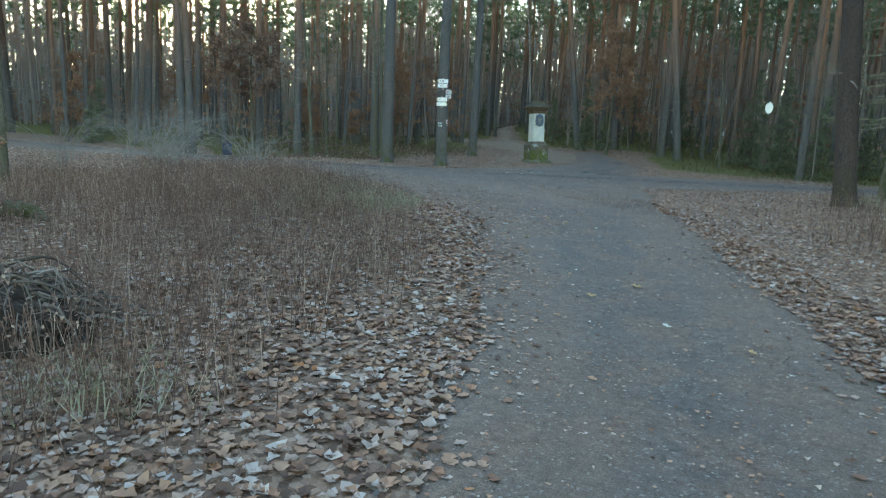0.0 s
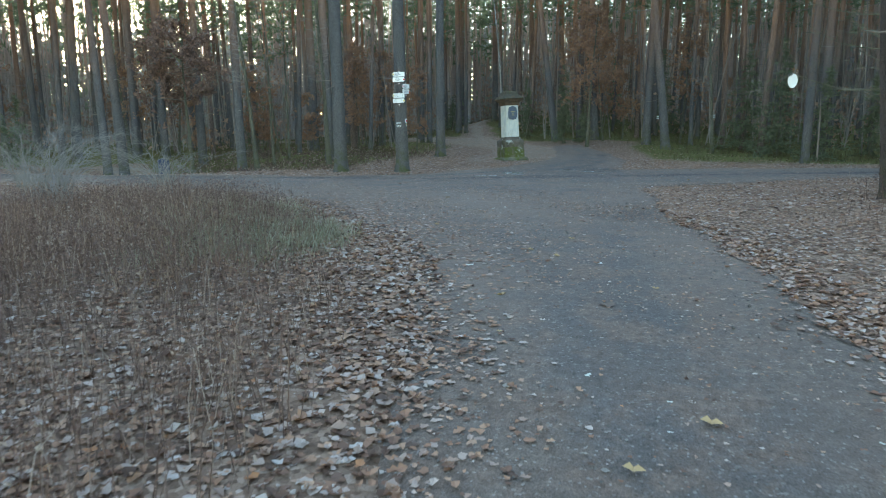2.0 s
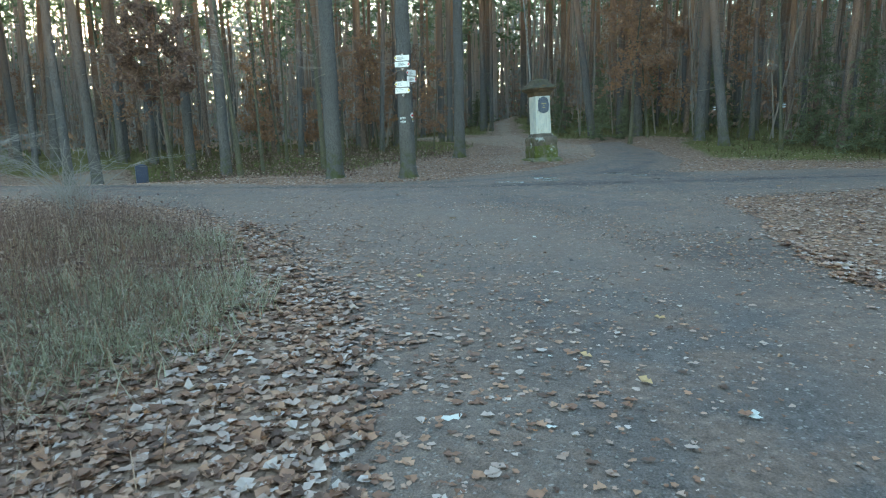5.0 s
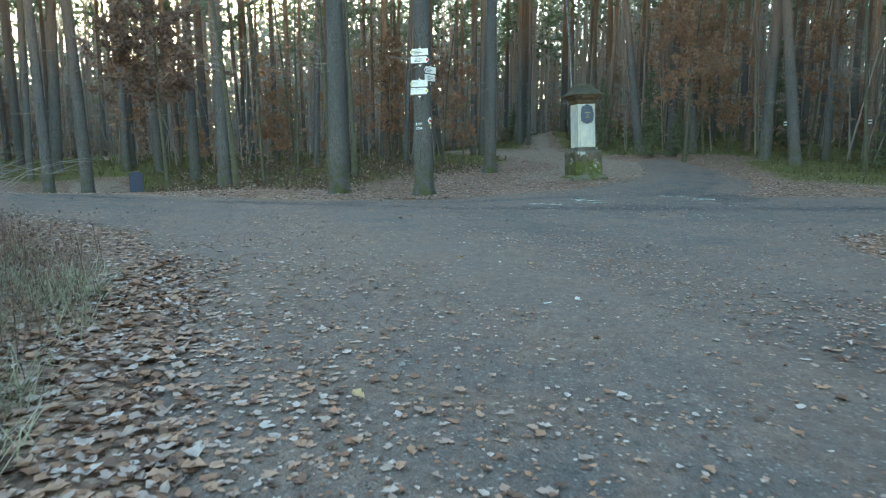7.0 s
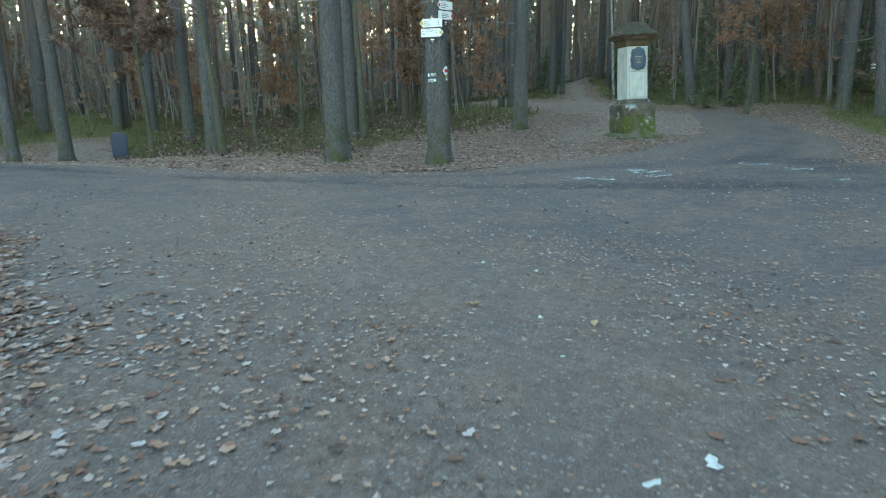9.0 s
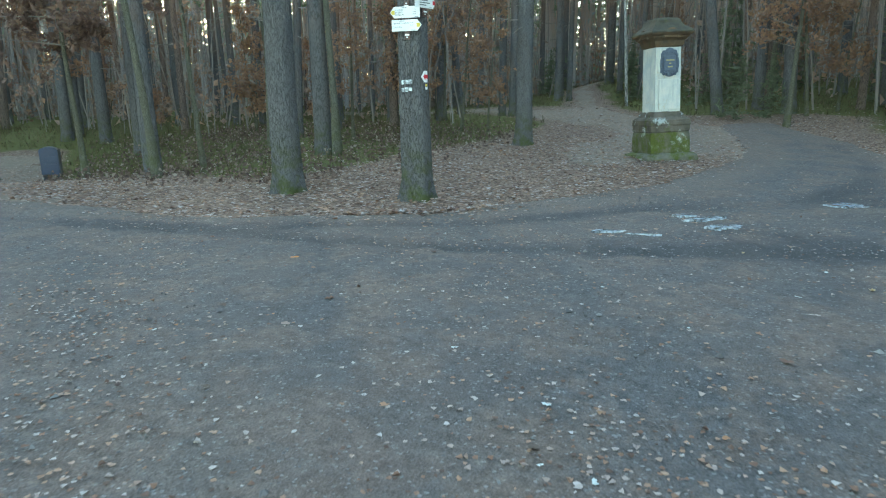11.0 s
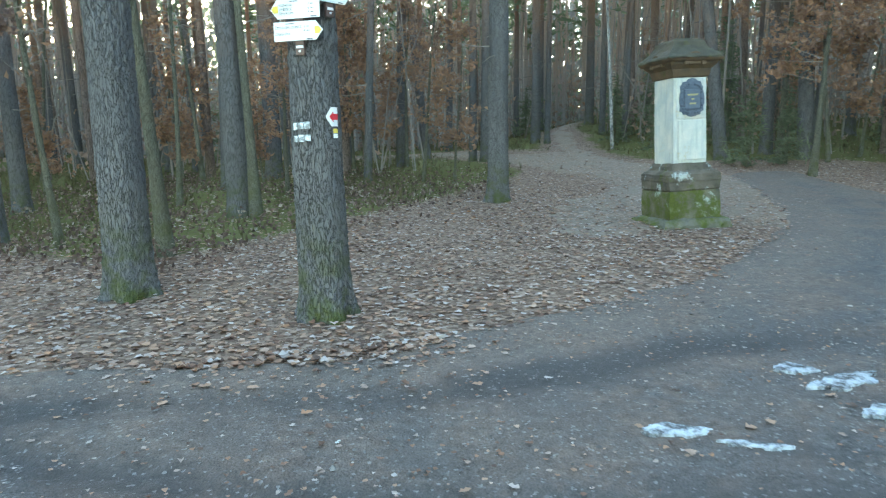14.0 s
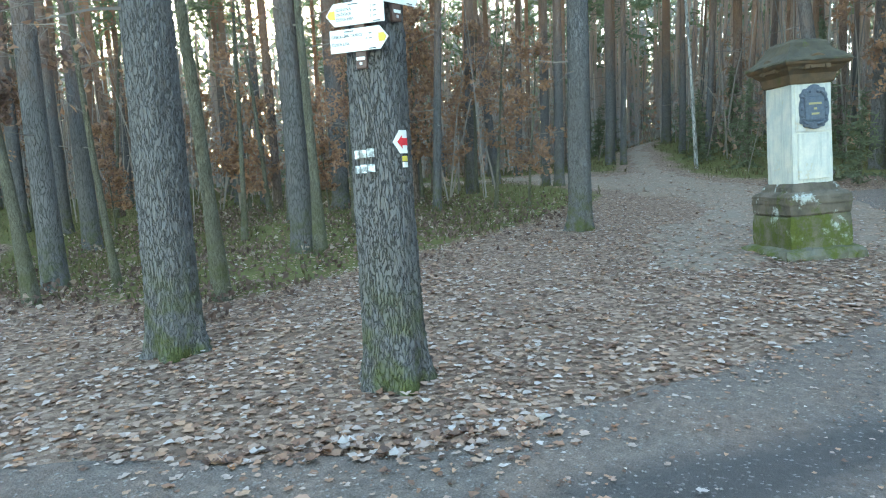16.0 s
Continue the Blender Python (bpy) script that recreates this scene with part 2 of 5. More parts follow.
def trail_surface():
    m = Mat("sandy_trail", 0.93, spec=0.15)
    co = m.coords(world_space=True)
    grit = m.noise(co, 60, 5, 0.75)
    patch = m.noise(co, 0.9, 6, 0.65)
    mid = m.noise(co, 11, 6, 0.75)
    c = m.mix(m.mix(0.5, m.ramp(grit, (0.36, (0, 0, 0)), (0.66, (1, 1, 1))), m.ramp(mid, (0.36, (0, 0, 0)), (0.64, (1, 1, 1)))), (0.1, 0.078, 0.06), (0.29, 0.235, 0.185))
    v = m.n("ShaderNodeTexVoronoi", Scale=24.0)
    m.l(co, v.inputs["Vector"])
    leaf = m.ramp(v.outputs["Color"], (0.0, (0.09, 0.06, 0.045)), (0.4, (0.2, 0.135, 0.095)), (1.0, (0.42, 0.32, 0.24)))
    c = m.mix(m.ramp(m.noise(co, 2.4, 5, 0.7), (0.4, (0.1, 0.1, 0.1)), (0.6, (0.75, 0.75, 0.75))), c, leaf)
    c = m.mix(m.ramp(patch, (0.4, (0, 0, 0)), (0.7, (0.6, 0.6, 0.6))), c, (0.2, 0.165, 0.13))
    wk = m.ramp(m.mul(m.mul(patch, 0.6), m.attr("wet"), "ADD"), (0.45, (0, 0, 0)), (0.8, (1, 1, 1)))
    c = m.mix(m.mul(wk, 0.88), c, m.mix(m.ramp(mid, (0.35, (0, 0, 0)), (0.65, (1, 1, 1))), (0.025, 0.023, 0.021), (0.12, 0.108, 0.098)))
    gravel = m.mix(m.mix(0.5, m.ramp(grit, (0.36, (0, 0, 0)), (0.66, (1, 1, 1))), m.ramp(mid, (0.36, (0, 0, 0)), (0.64, (1, 1, 1)))), (0.06, 0.056, 0.053), (0.24, 0.228, 0.215))
    c = m.mix(m.ramp(m.mul(m.mul(patch, 0.5), m.attr("gravel"), "ADD"), (0.5, (0, 0, 0)), (0.85, (0.9, 0.9, 0.9))), c, gravel)
    rr = m.n("ShaderNodeMapRange")
    m.l(wk, rr.inputs[0])
    rr.inputs[3].default_value, rr.inputs[4].default_value = 0.93, 0.5
    m.l(rr.outputs[0], m.b.inputs["Roughness"])
    m.color(c)
    return m.bump(grit, 0.02, 0.7).m


FLOOR, ROAD, TRAIL = forest_floor(), road_surface(), trail_surface()


# ---- mesh helpers ----
def raw_mesh(name, verts, faces, mats, smooth=False, index=None):
    """A mesh from arrays; faces: one array (n, k) or a list of such."""
    verts = np.asarray(verts, dtype=np.float64).reshape(-1, 3)
    groups = faces if isinstance(faces, list) else [faces]
    me = bpy.data.meshes.new(name)
    me.vertices.add(len(verts))
    me.vertices.foreach_set("co", verts.ravel())
    loops = np.concatenate([np.asarray(f).ravel() for f in groups]).astype(np.int32)
    sizes = np.concatenate([np.full(len(f), np.asarray(f).shape[1]) for f in groups]).astype(np.int32)
    me.loops.add(len(loops))
    me.loops.foreach_set("vertex_index", loops)
    me.polygons.add(len(sizes))
    me.polygons.foreach_set("loop_start", np.concatenate([[0], np.cumsum(sizes)[:-1]]).astype(np.int32))
    me.polygons.foreach_set("loop_total", sizes)
    me.polygons.foreach_set("use_smooth", np.full(len(sizes), smooth))
    for m in (mats if isinstance(mats, (list, tuple)) else [mats]):
        me.materials.append(m)
    if index is not None:
        me.polygons.foreach_set("material_index", np.asarray(index, dtype=np.int32))
    me.update(calc_edges=True)
    return me


def from_bm(name, bm, material, smooth=False):
    me = bpy.data.meshes.new(name)
    bm.normal_update()
    bm.to_mesh(me)
    bm.free()
    me.materials.append(material)
    for p in me.polygons:
        p.use_smooth = smooth
    return me


def part(name, data, parent, label="", m=None):
    ob = new(name, data)
    ob.parent = parent
    if m is not None:
        ob.matrix_basis = m
    return tagged(ob, label)


def tube(points, radii, sides=8, wob=0.0, rng=None, cap=True):
    """Vertices and quads of a tapered tube along points."""
    P, R = np.asarray(points, float), np.asarray(radii, float)
    T = np.gradient(P, axis=0)
    T /= np.linalg.norm(T, axis=1)[:, None] + 1e-9
    ref = np.where(np.abs(T[:, 2:3]) > 0.9, [[1.0, 0, 0]], [[0, 0, 1.0]])
    U = np.cross(T, ref)
    U /= np.linalg.norm(U, axis=1)[:, None]
    W = np.cross(T, U)
    a = np.linspace(0, 2 * np.pi, sides, endpoint=False)
    ring = U[:, None] * np.cos(a)[None, :, None] + W[:, None] * np.sin(a)[None, :, None]
    rad = R[:, None] * (1 + (wob * rng.standard_normal((len(P), sides)) if rng is not None else 0))
    V = (P[:, None] + ring * rad[..., None]).reshape(-1, 3)
    i = np.arange(len(P) - 1)[:, None] * sides
    j = np.arange(sides)[None]
    k = (j + 1) % sides
    F = np.stack([i + j, i + k, i + sides + k, i + sides + j], -1).reshape(-1, 4)
    return V, F


class Pile:
    """Gathers pieces of one mesh."""

    def __init__(self):
        self.v, self.f, self.n = [], {}, 0

    def add(self, V, F):
        V, F = np.asarray(V), np.asarray(F)
        self.f.setdefault(F.shape[1], []).append(F + self.n)
        self.v.append(V)
        self.n += len(V)

    def mesh(self, name, mat, smooth=False):
        return raw_mesh(name, np.concatenate(self.v), [np.concatenate(f) for f in self.f.values()], mat, smooth)


# ---- the lie of the land ----
MAIN = [(2.75, -12, 1.25), (2.2, 1, 1.25), (1.45, 4.5, 1.25), (1.0, 6.4, 1.38), (0.5, 8.1, 1.45), (-0.28, 10.7, 1.6), (-1.0, 13, 1.75), (-1.75, 14.8, 2.15), (-2.9, 16.7, 2.7), (-4.2, 19.5, 3.6)]
CROSS = [(60, 56, 1.9), (12, 32.8, 1.9), (3, 28.6, 2.0), (-3, 24.6, 2.9), (-7, 22.0, 2.1), (-12, 20.9, 2.0), (-18, 20.7, 1.9), (-60, 14, 1.8)]
FAN = [(-3.6, 17.6, 2.5), (-6.4, 18.8, 2.1), (-9, 20.1, 1.8), (-13, 20.9, 1.8)]
LOOP = [(-9.4, 22.9, 0.7), (-7.3, 24.2, 1.2), (-5.3, 26.6, 1.75), (-4.3, 29.5, 1.8), (-4.3, 32.5, 1.5), (-4.9, 35.5, 1.2), (-6.3, 38.8, 0.8)]
RUT = [(-40, 18.5, 0), (-18, 21.8, 0), (-12, 22.2, 0), (-9.3, 22.75, 0), (-7.1, 23.25, 0), (-5.4, 23.9, 0), (-3.9, 24.7, 0), (-2.2, 25.4, 0), (3, 28.2, 0), (12, 32.6, 0)]
ARC = [(-9.8, 23.0, 0), (-7.6, 24.3, 0), (-6.4, 25.9, 0), (-4.6, 27.3, 0), (-3.7, 29.5, 0), (-3.6, 32.5, 0), (-4.2, 35.5, 0)]
APRON = [(-5.4, 33.0, 1.2), (-5.9, 34.5, 1.5), (-7.8, 36.8, 1.6), (-11.3, 41.5, 0.8), (-14.3, 47.9, 0.4), (-16.5, 54, 0.25), (-18.5, 62, 0.2)]
CLEARING = [(-8.3, 30.6, 0.5), (-8.5, 32.5, 0.9), (-8.2, 35.0, 1.4)]
BRANCH = [(-11, 40, 1.0), (-18, 45.5, 0.9), (-30, 49, 0.9), (-45, 54, 0.9)]
BINPATH = [(-14, 22.4, 0.6), (-18.5, 24.0, 0.8), (-25, 28, 0.7)]


def along(line, x, y):
    """Signed distance to a strip of varying half width: below 0 is on it."""
    best = np.full(np.shape(x), 1e9)
    for (ax, ay, aw), (bx, by, bw) in zip(line, line[1:]):
        dx, dy = bx - ax, by - ay
        t = np.clip(((x - ax) * dx + (y - ay) * dy) / (dx * dx + dy * dy), 0, 1)
        best = np.minimum(best, np.hypot(x - ax - t * dx, y - ay - t * dy) - (aw + t * (bw - aw)))
    return best


def smin(a, b, k):
    h = np.clip(0.5 + 0.5 * (b - a) / k, 0, 1)
    return b + (a - b) * h - k * h * (1 - h)


def wave(x, y, f, seed=0.0):
    return (np.sin(x * f + seed) * np.cos(y * f * 1.3 + 2 * seed) + np.sin((x + y) * f * 0.71 + 3 * seed) + np.cos((x - 1.7 * y) * f * 1.9 + seed) * 0.6) / 2.6


def road_sd(x, y):
    d = smin(smin(along(MAIN, x, y), along(CROSS, x, y), 1.2), smin(along(FAN, x, y), along(LOOP, x, y), 0.8), 0.8)
    return d + 0.12 * wave(x, y, 1.7) + 0.06 * wave(x, y, 5.3, 1)


def trail_sd(x, y):
    d = smin(smin(along(APRON, x, y), along(BRANCH, x, y), 1.5), along(CLEARING, x, y), 1.2)
    d = np.minimum(d, along(BINPATH, x, y))
    return d + 0.4 * wave(x, y, 1.4, 2) + 0.25 * wave(x, y, 4.4, 3) + 0.12 * wave(x, y, 11.0, 5)


def undergrowth_zone(x, y):
    """1 where bilberry and moss cover the floor, 0 on the leafy clearing."""
    west = np.clip((y - 25.9) / 1.5, 0, 1) * np.clip((-12.35 + 0.25 * wave(x, y, 1.1, 4) - x) / 0.7, 0, 1)
    north = np.clip((y - 41.5 - 0.5 * wave(x, y, 0.9, 2)) / 1.5, 0, 1)
    east = np.clip((y - 33) / 3, 0, 1) * np.clip((x + 4.0) / 2.0, 0, 1)
    return np.maximum(np.maximum(west, north), east)


def land(x, y):
    x, y = np.asarray(x, float), np.asarray(y, float)
    b = np.interp(y, [-30, 6, 12, 22, 25, 28, 31.5, 34], [-0.2, -0.1, 0.0, 0.02, 0.04, 0.08, 0.16, 0.22])
    k = 1 / (1 + np.exp(-np.clip((x + 20) / 2, -40, 40)))
    east = 1 / (1 + np.exp(-np.clip((x + 1) / 2, -40, 40)))
    b = b - 0.2 * east * np.clip((y - 26) / 8, 0, 1)
    near = 1 / (1 + np.exp(-np.clip((x + 7.5) / 1.2, -40, 40)))
    b = b + np.clip(y - 35, 0, 12) * (0.012 + (0.05 + 0.022 * near) * k * (1 - 0.6 * east)) + np.clip(y - 47, 0, 17) * (0.012 + 0.105 * k * (1 - 0.5 * near)) + np.clip(y - 64, 0, 60) * 0.02
    b = b - 0.62 * np.exp(-(((x + 22) / 5) ** 2) - ((y - 26.8) / 3.6) ** 2)
    off = np.clip(np.minimum(road_sd(x, y), trail_sd(x, y)), 0, 3) / 3
    b = b + off * (0.05 * wave(x, y, 0.9, 1) + 0.04 * wave(x, y, 2.7, 2))
    mound = np.exp(-(((x + 6.5) / 3.2) ** 2 + ((y - 12.2) / 3.6) ** 2)) * 0.22
    bank = np.exp(-(((x - 4.2) / 2.0) ** 2 + ((y - 18.5) / 5.0) ** 2)) * 0.18
    return b + (mound + bank) * off


def h(x, y):
    return float(land(np.array([x]), np.array([y]))[0])


def axis(lo, hi, dense_lo, dense_hi, fine, grow=1.18):
    """Grid lines: fine between, ever wider outside."""
    mid = list(np.arange(dense_lo, dense_hi, fine))
    out, step, p = [], fine, dense_hi
    while p < hi:
        out.append(p)
        step *= grow
        p += step
    out.append(hi)
    back, step, p = [], fine, dense_lo
    while p > lo:
        step *= grow
        p -= step
        back.append(max(p, lo))
    return np.array(sorted(set(back)) + mid + out)


def ground_sheet():
    xs, ys = axis(-2000, 2000, -30, 14, 0.3), axis(-2000, 2000, -4, 60, 0.3)
    X, Y = np.meshgrid(xs, ys, indexing="ij")
    Z = land(X, Y)
    under = np.minimum(road_sd(X, Y), trail_sd(X, Y))
    Z = Z - 0.05 * np.clip(-under / 0.25 + 0.3, 0, 1)
    n, k = len(xs), len(ys)
    i = np.arange(n - 1)[:, None] * k + np.arange(k - 1)[None]
    F = np.stack([i, i + k, i + k + 1, i + 1], -1).reshape(-1, 4)
    me = raw_mesh("ground", np.stack([X, Y, Z], -1).reshape(-1, 3), F, FLOOR, True)
    moss = np.clip(np.minimum(road_sd(X, Y) - 1.0, trail_sd(X, Y) - 0.3) / 1.2, 0, 1) * undergrowth_zone(X, Y)
    me.attributes.new("moss", "FLOAT", "POINT").data.foreach_set("value", moss.ravel().astype(np.float32))
    return tagged(new("ground", me), "forest floor of fallen leaves, moss and needles", "ground", kind="structure")


def strip_sheet(name, sd, mat, lift, x0, x1, y0, y1, step, label, category):
    xs, ys = np.arange(x0, x1, step), np.arange(y0, y1, step)
    X, Y = np.meshgrid(xs, ys, indexing="ij")
    D = sd(X, Y)
    Z = land(X, Y) + lift - 0.1 * np.clip((D + 0.05) / 0.3, 0, 1)
    Z = Z + 0.012 * wave(X, Y, 2.1, 4) + 0.006 * wave(X, Y, 9.0, 5)
    if name == "road":
        rut = np.exp(-((along(RUT, X, Y) / 0.14) ** 2)) + 0.5 * np.exp(-((along(ARC, X, Y) / 0.22) ** 2))
        clods = np.exp(-((along(RUT, X, Y) / 0.9) ** 2)) + np.exp(-(((X + 4.4) / 1.6) ** 2 + ((Y - 26) / 2.2) ** 2))
        Z = Z + 0.022 * np.clip(clods, 0, 1) * (wave(X, Y, 11.0, 2) + 0.7 * wave(X, Y, 23.0, 6))
        Z = Z - 0.06 * rut * (0.65 + 0.35 * wave(X, Y, 3.1))
    k = len(ys)
    i = np.arange(len(xs) - 1)[:, None] * k + np.arange(k - 1)[None]
    F = np.stack([i, i + k, i + k + 1, i + 1], -1).reshape(-1, 4)
    keep = (D.ravel()[F] < 0.4).any(1)
    F = F[keep]
    used, inv = np.unique(F, return_inverse=True)
    P = np.stack([X, Y, Z], -1).reshape(-1, 3)[used]
    me = raw_mesh(name, P, inv.reshape(F.shape), mat, True)
    edge = np.clip(1 + D.ravel()[used] / 1.2, 0, 1) * 0.8
    apron = np.exp(-(((P[:, 1] - 17.6) / 2.4) ** 4)) * (0.45 + 0.2 * wave(P[:, 0], P[:, 1], 1.1, 2))
    edge = np.maximum(edge, apron)
    me.attributes.new("edge", "FLOAT", "POINT").data.foreach_set("value", edge.astype(np.float32))
    px, py = P[:, 0], P[:, 1]
    gravel = np.clip(0.5 - road_sd(px, py) / 0.5, 0, 1) * 0.35
    me.attributes.new("gravel", "FLOAT", "POINT").data.foreach_set("value", gravel.astype(np.float32))
    ragged = 0.75 + 0.5 * wave(px, py, 1.3, 3)
    wet = (0.95 * np.exp(-(((px + 3.3) / 1.1) ** 2 + ((py - 27.4) / 1.3) ** 2)) * (0.7 + 0.6 * wave(px, py, 3.1, 1)) + (0.85 + 0.15 * (px > -5)) * np.exp(-((along(RUT, px, py) / 0.3) ** 2)) * ragged
           + 0.6 * np.exp(-((along(ARC, px, py) / 0.3) ** 2)) * ragged + 0.5 * np.exp(-(((px + 5.0) / 1.9) ** 2 + ((py - 24.9) / 0.75) ** 2)) * (0.7 + 0.7 * wave(px, py * 2.2, 2.4, 5))
           + 0.34 * np.exp(-(((px + 4.0) / 0.35) ** 2 + ((py - 23.0) / 1.2) ** 2)) + 0.36 * np.exp(-(((px + 0.9) / 1.3) ** 2) - ((py - 17.0) / 3.2) ** 2))
    me.attributes.new("wet", "FLOAT", "POINT").data.foreach_set("value", np.clip(wet, 0, 1).astype(np.float32))
    return tagged(new(name, me), label, category, kind="structure")


ground_sheet()
strip_sheet("road", road_sd, ROAD, 0.02, -46, 30, -10, 44, 0.1, "grey gravel forest road with sandy margins and ruts", "road")
strip_sheet("trail", lambda x, y: np.maximum(trail_sd(x, y), -road_sd(x, y) - 0.1), TRAIL, 0.012, -46, 4, 21, 100, 0.2, "sandy forest trail strewn with leaves", "path")


# ---- trees ----
def pine_trunk(rng, height, dia, bend=0.15, flare=1.28, sides=14):
    z = np.concatenate([[-0.15, 0, 0.06, 0.15, 0.3, 0.55, 0.9], np.linspace(1.5, height, 12)])
    t = np.clip(z / height, 0, 1)
    r = dia / 2 * (1 - 0.75 * t) * (1 + (flare - 1) * np.exp(-np.clip(z, 0, 9) / 0.22)) * 1.02
    a, b = rng.uniform(0, 6.28, 2)
    x = bend * t * np.sin(a + 2.2 * t) + 0.02 * np.sin(5 * t + b)
    y = bend * t * np.cos(a + 2.2 * t)
    V, F = tube(np.stack([x - x[1], y - y[1], z], -1), r, sides, 0.025, rng)
    return V, F, (x - x[1], y - y[1], z, r)


def tuft(rng, centre, size, count, up=0.35):
    """Blades that radiate from a centre: a tuft of needles."""
    d = rng.standard_normal((count, 3))
    d[:, 2] = d[:, 2] * 0.6 + up
    d /= np.linalg.norm(d, axis=1)[:, None]
    s = np.cross(d, rng.standard_normal((count, 3)))
    s /= np.linalg.norm(s, axis=1)[:, None] + 1e-9
    L = size * rng.uniform(0.6, 1.2, (count, 1))
    w = size * 0.1
    root = centre + 0.1 * size * rng.standard_normal((count, 3))
    V = np.stack([root - s * w, root + s * w, root + d * L + s * w * 0.3], 1).reshape(-1, 3)
    return V, np.arange(count * 3).reshape(-1, 3)


def leaf_cards(rng, centres, size, curl=0.35):
    """Small bent leaves: two quads folded along the midrib each."""
    n = len(centres)
    a = rng.standard_normal((n, 3))
    a /= np.linalg.norm(a, axis=1)[:, None]
    b = np.cross(a, rng.standard_normal((n, 3)))
    b /= np.linalg.norm(b, axis=1)[:, None]
    c = np.cross(a, b)
    L = size * rng.uniform(0.6, 1.3, (n, 1))
    W = L * 0.36
    P = [centres - a * L * 0.5, centres - a * L * 0.1 + b * W + c * L * curl * 0.4, centres + a * L * 0.55 - c * L * 0.15, centres - a * L * 0.1 - b * W + c * L * curl * 0.4]
    V = np.stack(P, 1).reshape(-1, 3)
    i = np.arange(n)[:, None] * 4
    return V, np.concatenate([i + [[0, 1, 2]], i + [[0, 2, 3]]]).reshape(-1, 3)


def pine(seed, height=20.0, dia=0.36, bark_mat=BARK_GREY, crown_from=0.55, tufts=150, bend=0.25, label="tall pine with grey bark and a high green crown"):
    rng = np.random.default_rng(seed)
    tree = tagged(new("pine_tree"), label, "tree", "forest pines")
    V, F, (x, y, z, r) = pine_trunk(rng, height, dia, bend)
    part("trunk", raw_mesh("trunk", V, F, bark_mat, True), tree)
    wood, green = Pile(), Pile()
    for k in range(9):
        q = rng.uniform(0.12, crown_from)
        a = rng.uniform(0, 6.28)
        zz = q * height
        cx, cy = np.interp(zz, z, x), np.interp(zz, z, y)
        L = rng.uniform(0.3, 1.5)
        s = np.linspace(0, 1, 3)[:, None]
        P = np.array([cx, cy, zz]) + s * np.array([math.cos(a) * L, math.sin(a) * L, -0.12 * L]) + np.array([0, 0, 1]) * (s ** 2) * rng.uniform(-0.2, 0.15)
        wood.add(*tube(P, np.linspace(0.018, 0.005, 3), 3))
    whorls = 13
    for k in range(whorls):
        q = crown_from + (0.97 - crown_from) * (k / (whorls - 1))
        zz = q * height
        cx, cy = np.interp(zz, z, x), np.interp(zz, z, y)
        reach = (0.4 + 1.5 * math.sin(math.pi * min(1, (1.06 - (q - crown_from) / (1 - crown_from)) * 0.72))) * rng.uniform(0.7, 1.2)
        for j in range(4):
            a = rng.uniform(0, 6.28)
            L = reach * rng.uniform(0.6, 1.15)
            tip = np.array([math.cos(a) * L, math.sin(a) * L, L * rng.uniform(-0.15, 0.4)])
            s = np.linspace(0, 1, 2)[:, None]
            base = np.array([cx, cy, zz])
            wood.add(*tube(base + s * tip, np.linspace(0.035, 0.008, 2), 3))
            m = max(2, int(tufts / whorls / 4 * L / 1.1))
            for _ in range(m):
                u = rng.uniform(0.35, 1.08)
                green.add(*tuft(rng, base + u * tip + rng.normal(0, 0.22, 3), rng.uniform(0.3, 0.6), 7))
    tagged(part("branchwork", wood.mesh("branchwork", TWIG), tree, "thin dead and living side branches"), kind="stuff")
    tagged(part("crown", green.mesh("crown", NEEDLES), tree, "green needle crown"), kind="stuff")
    return tree


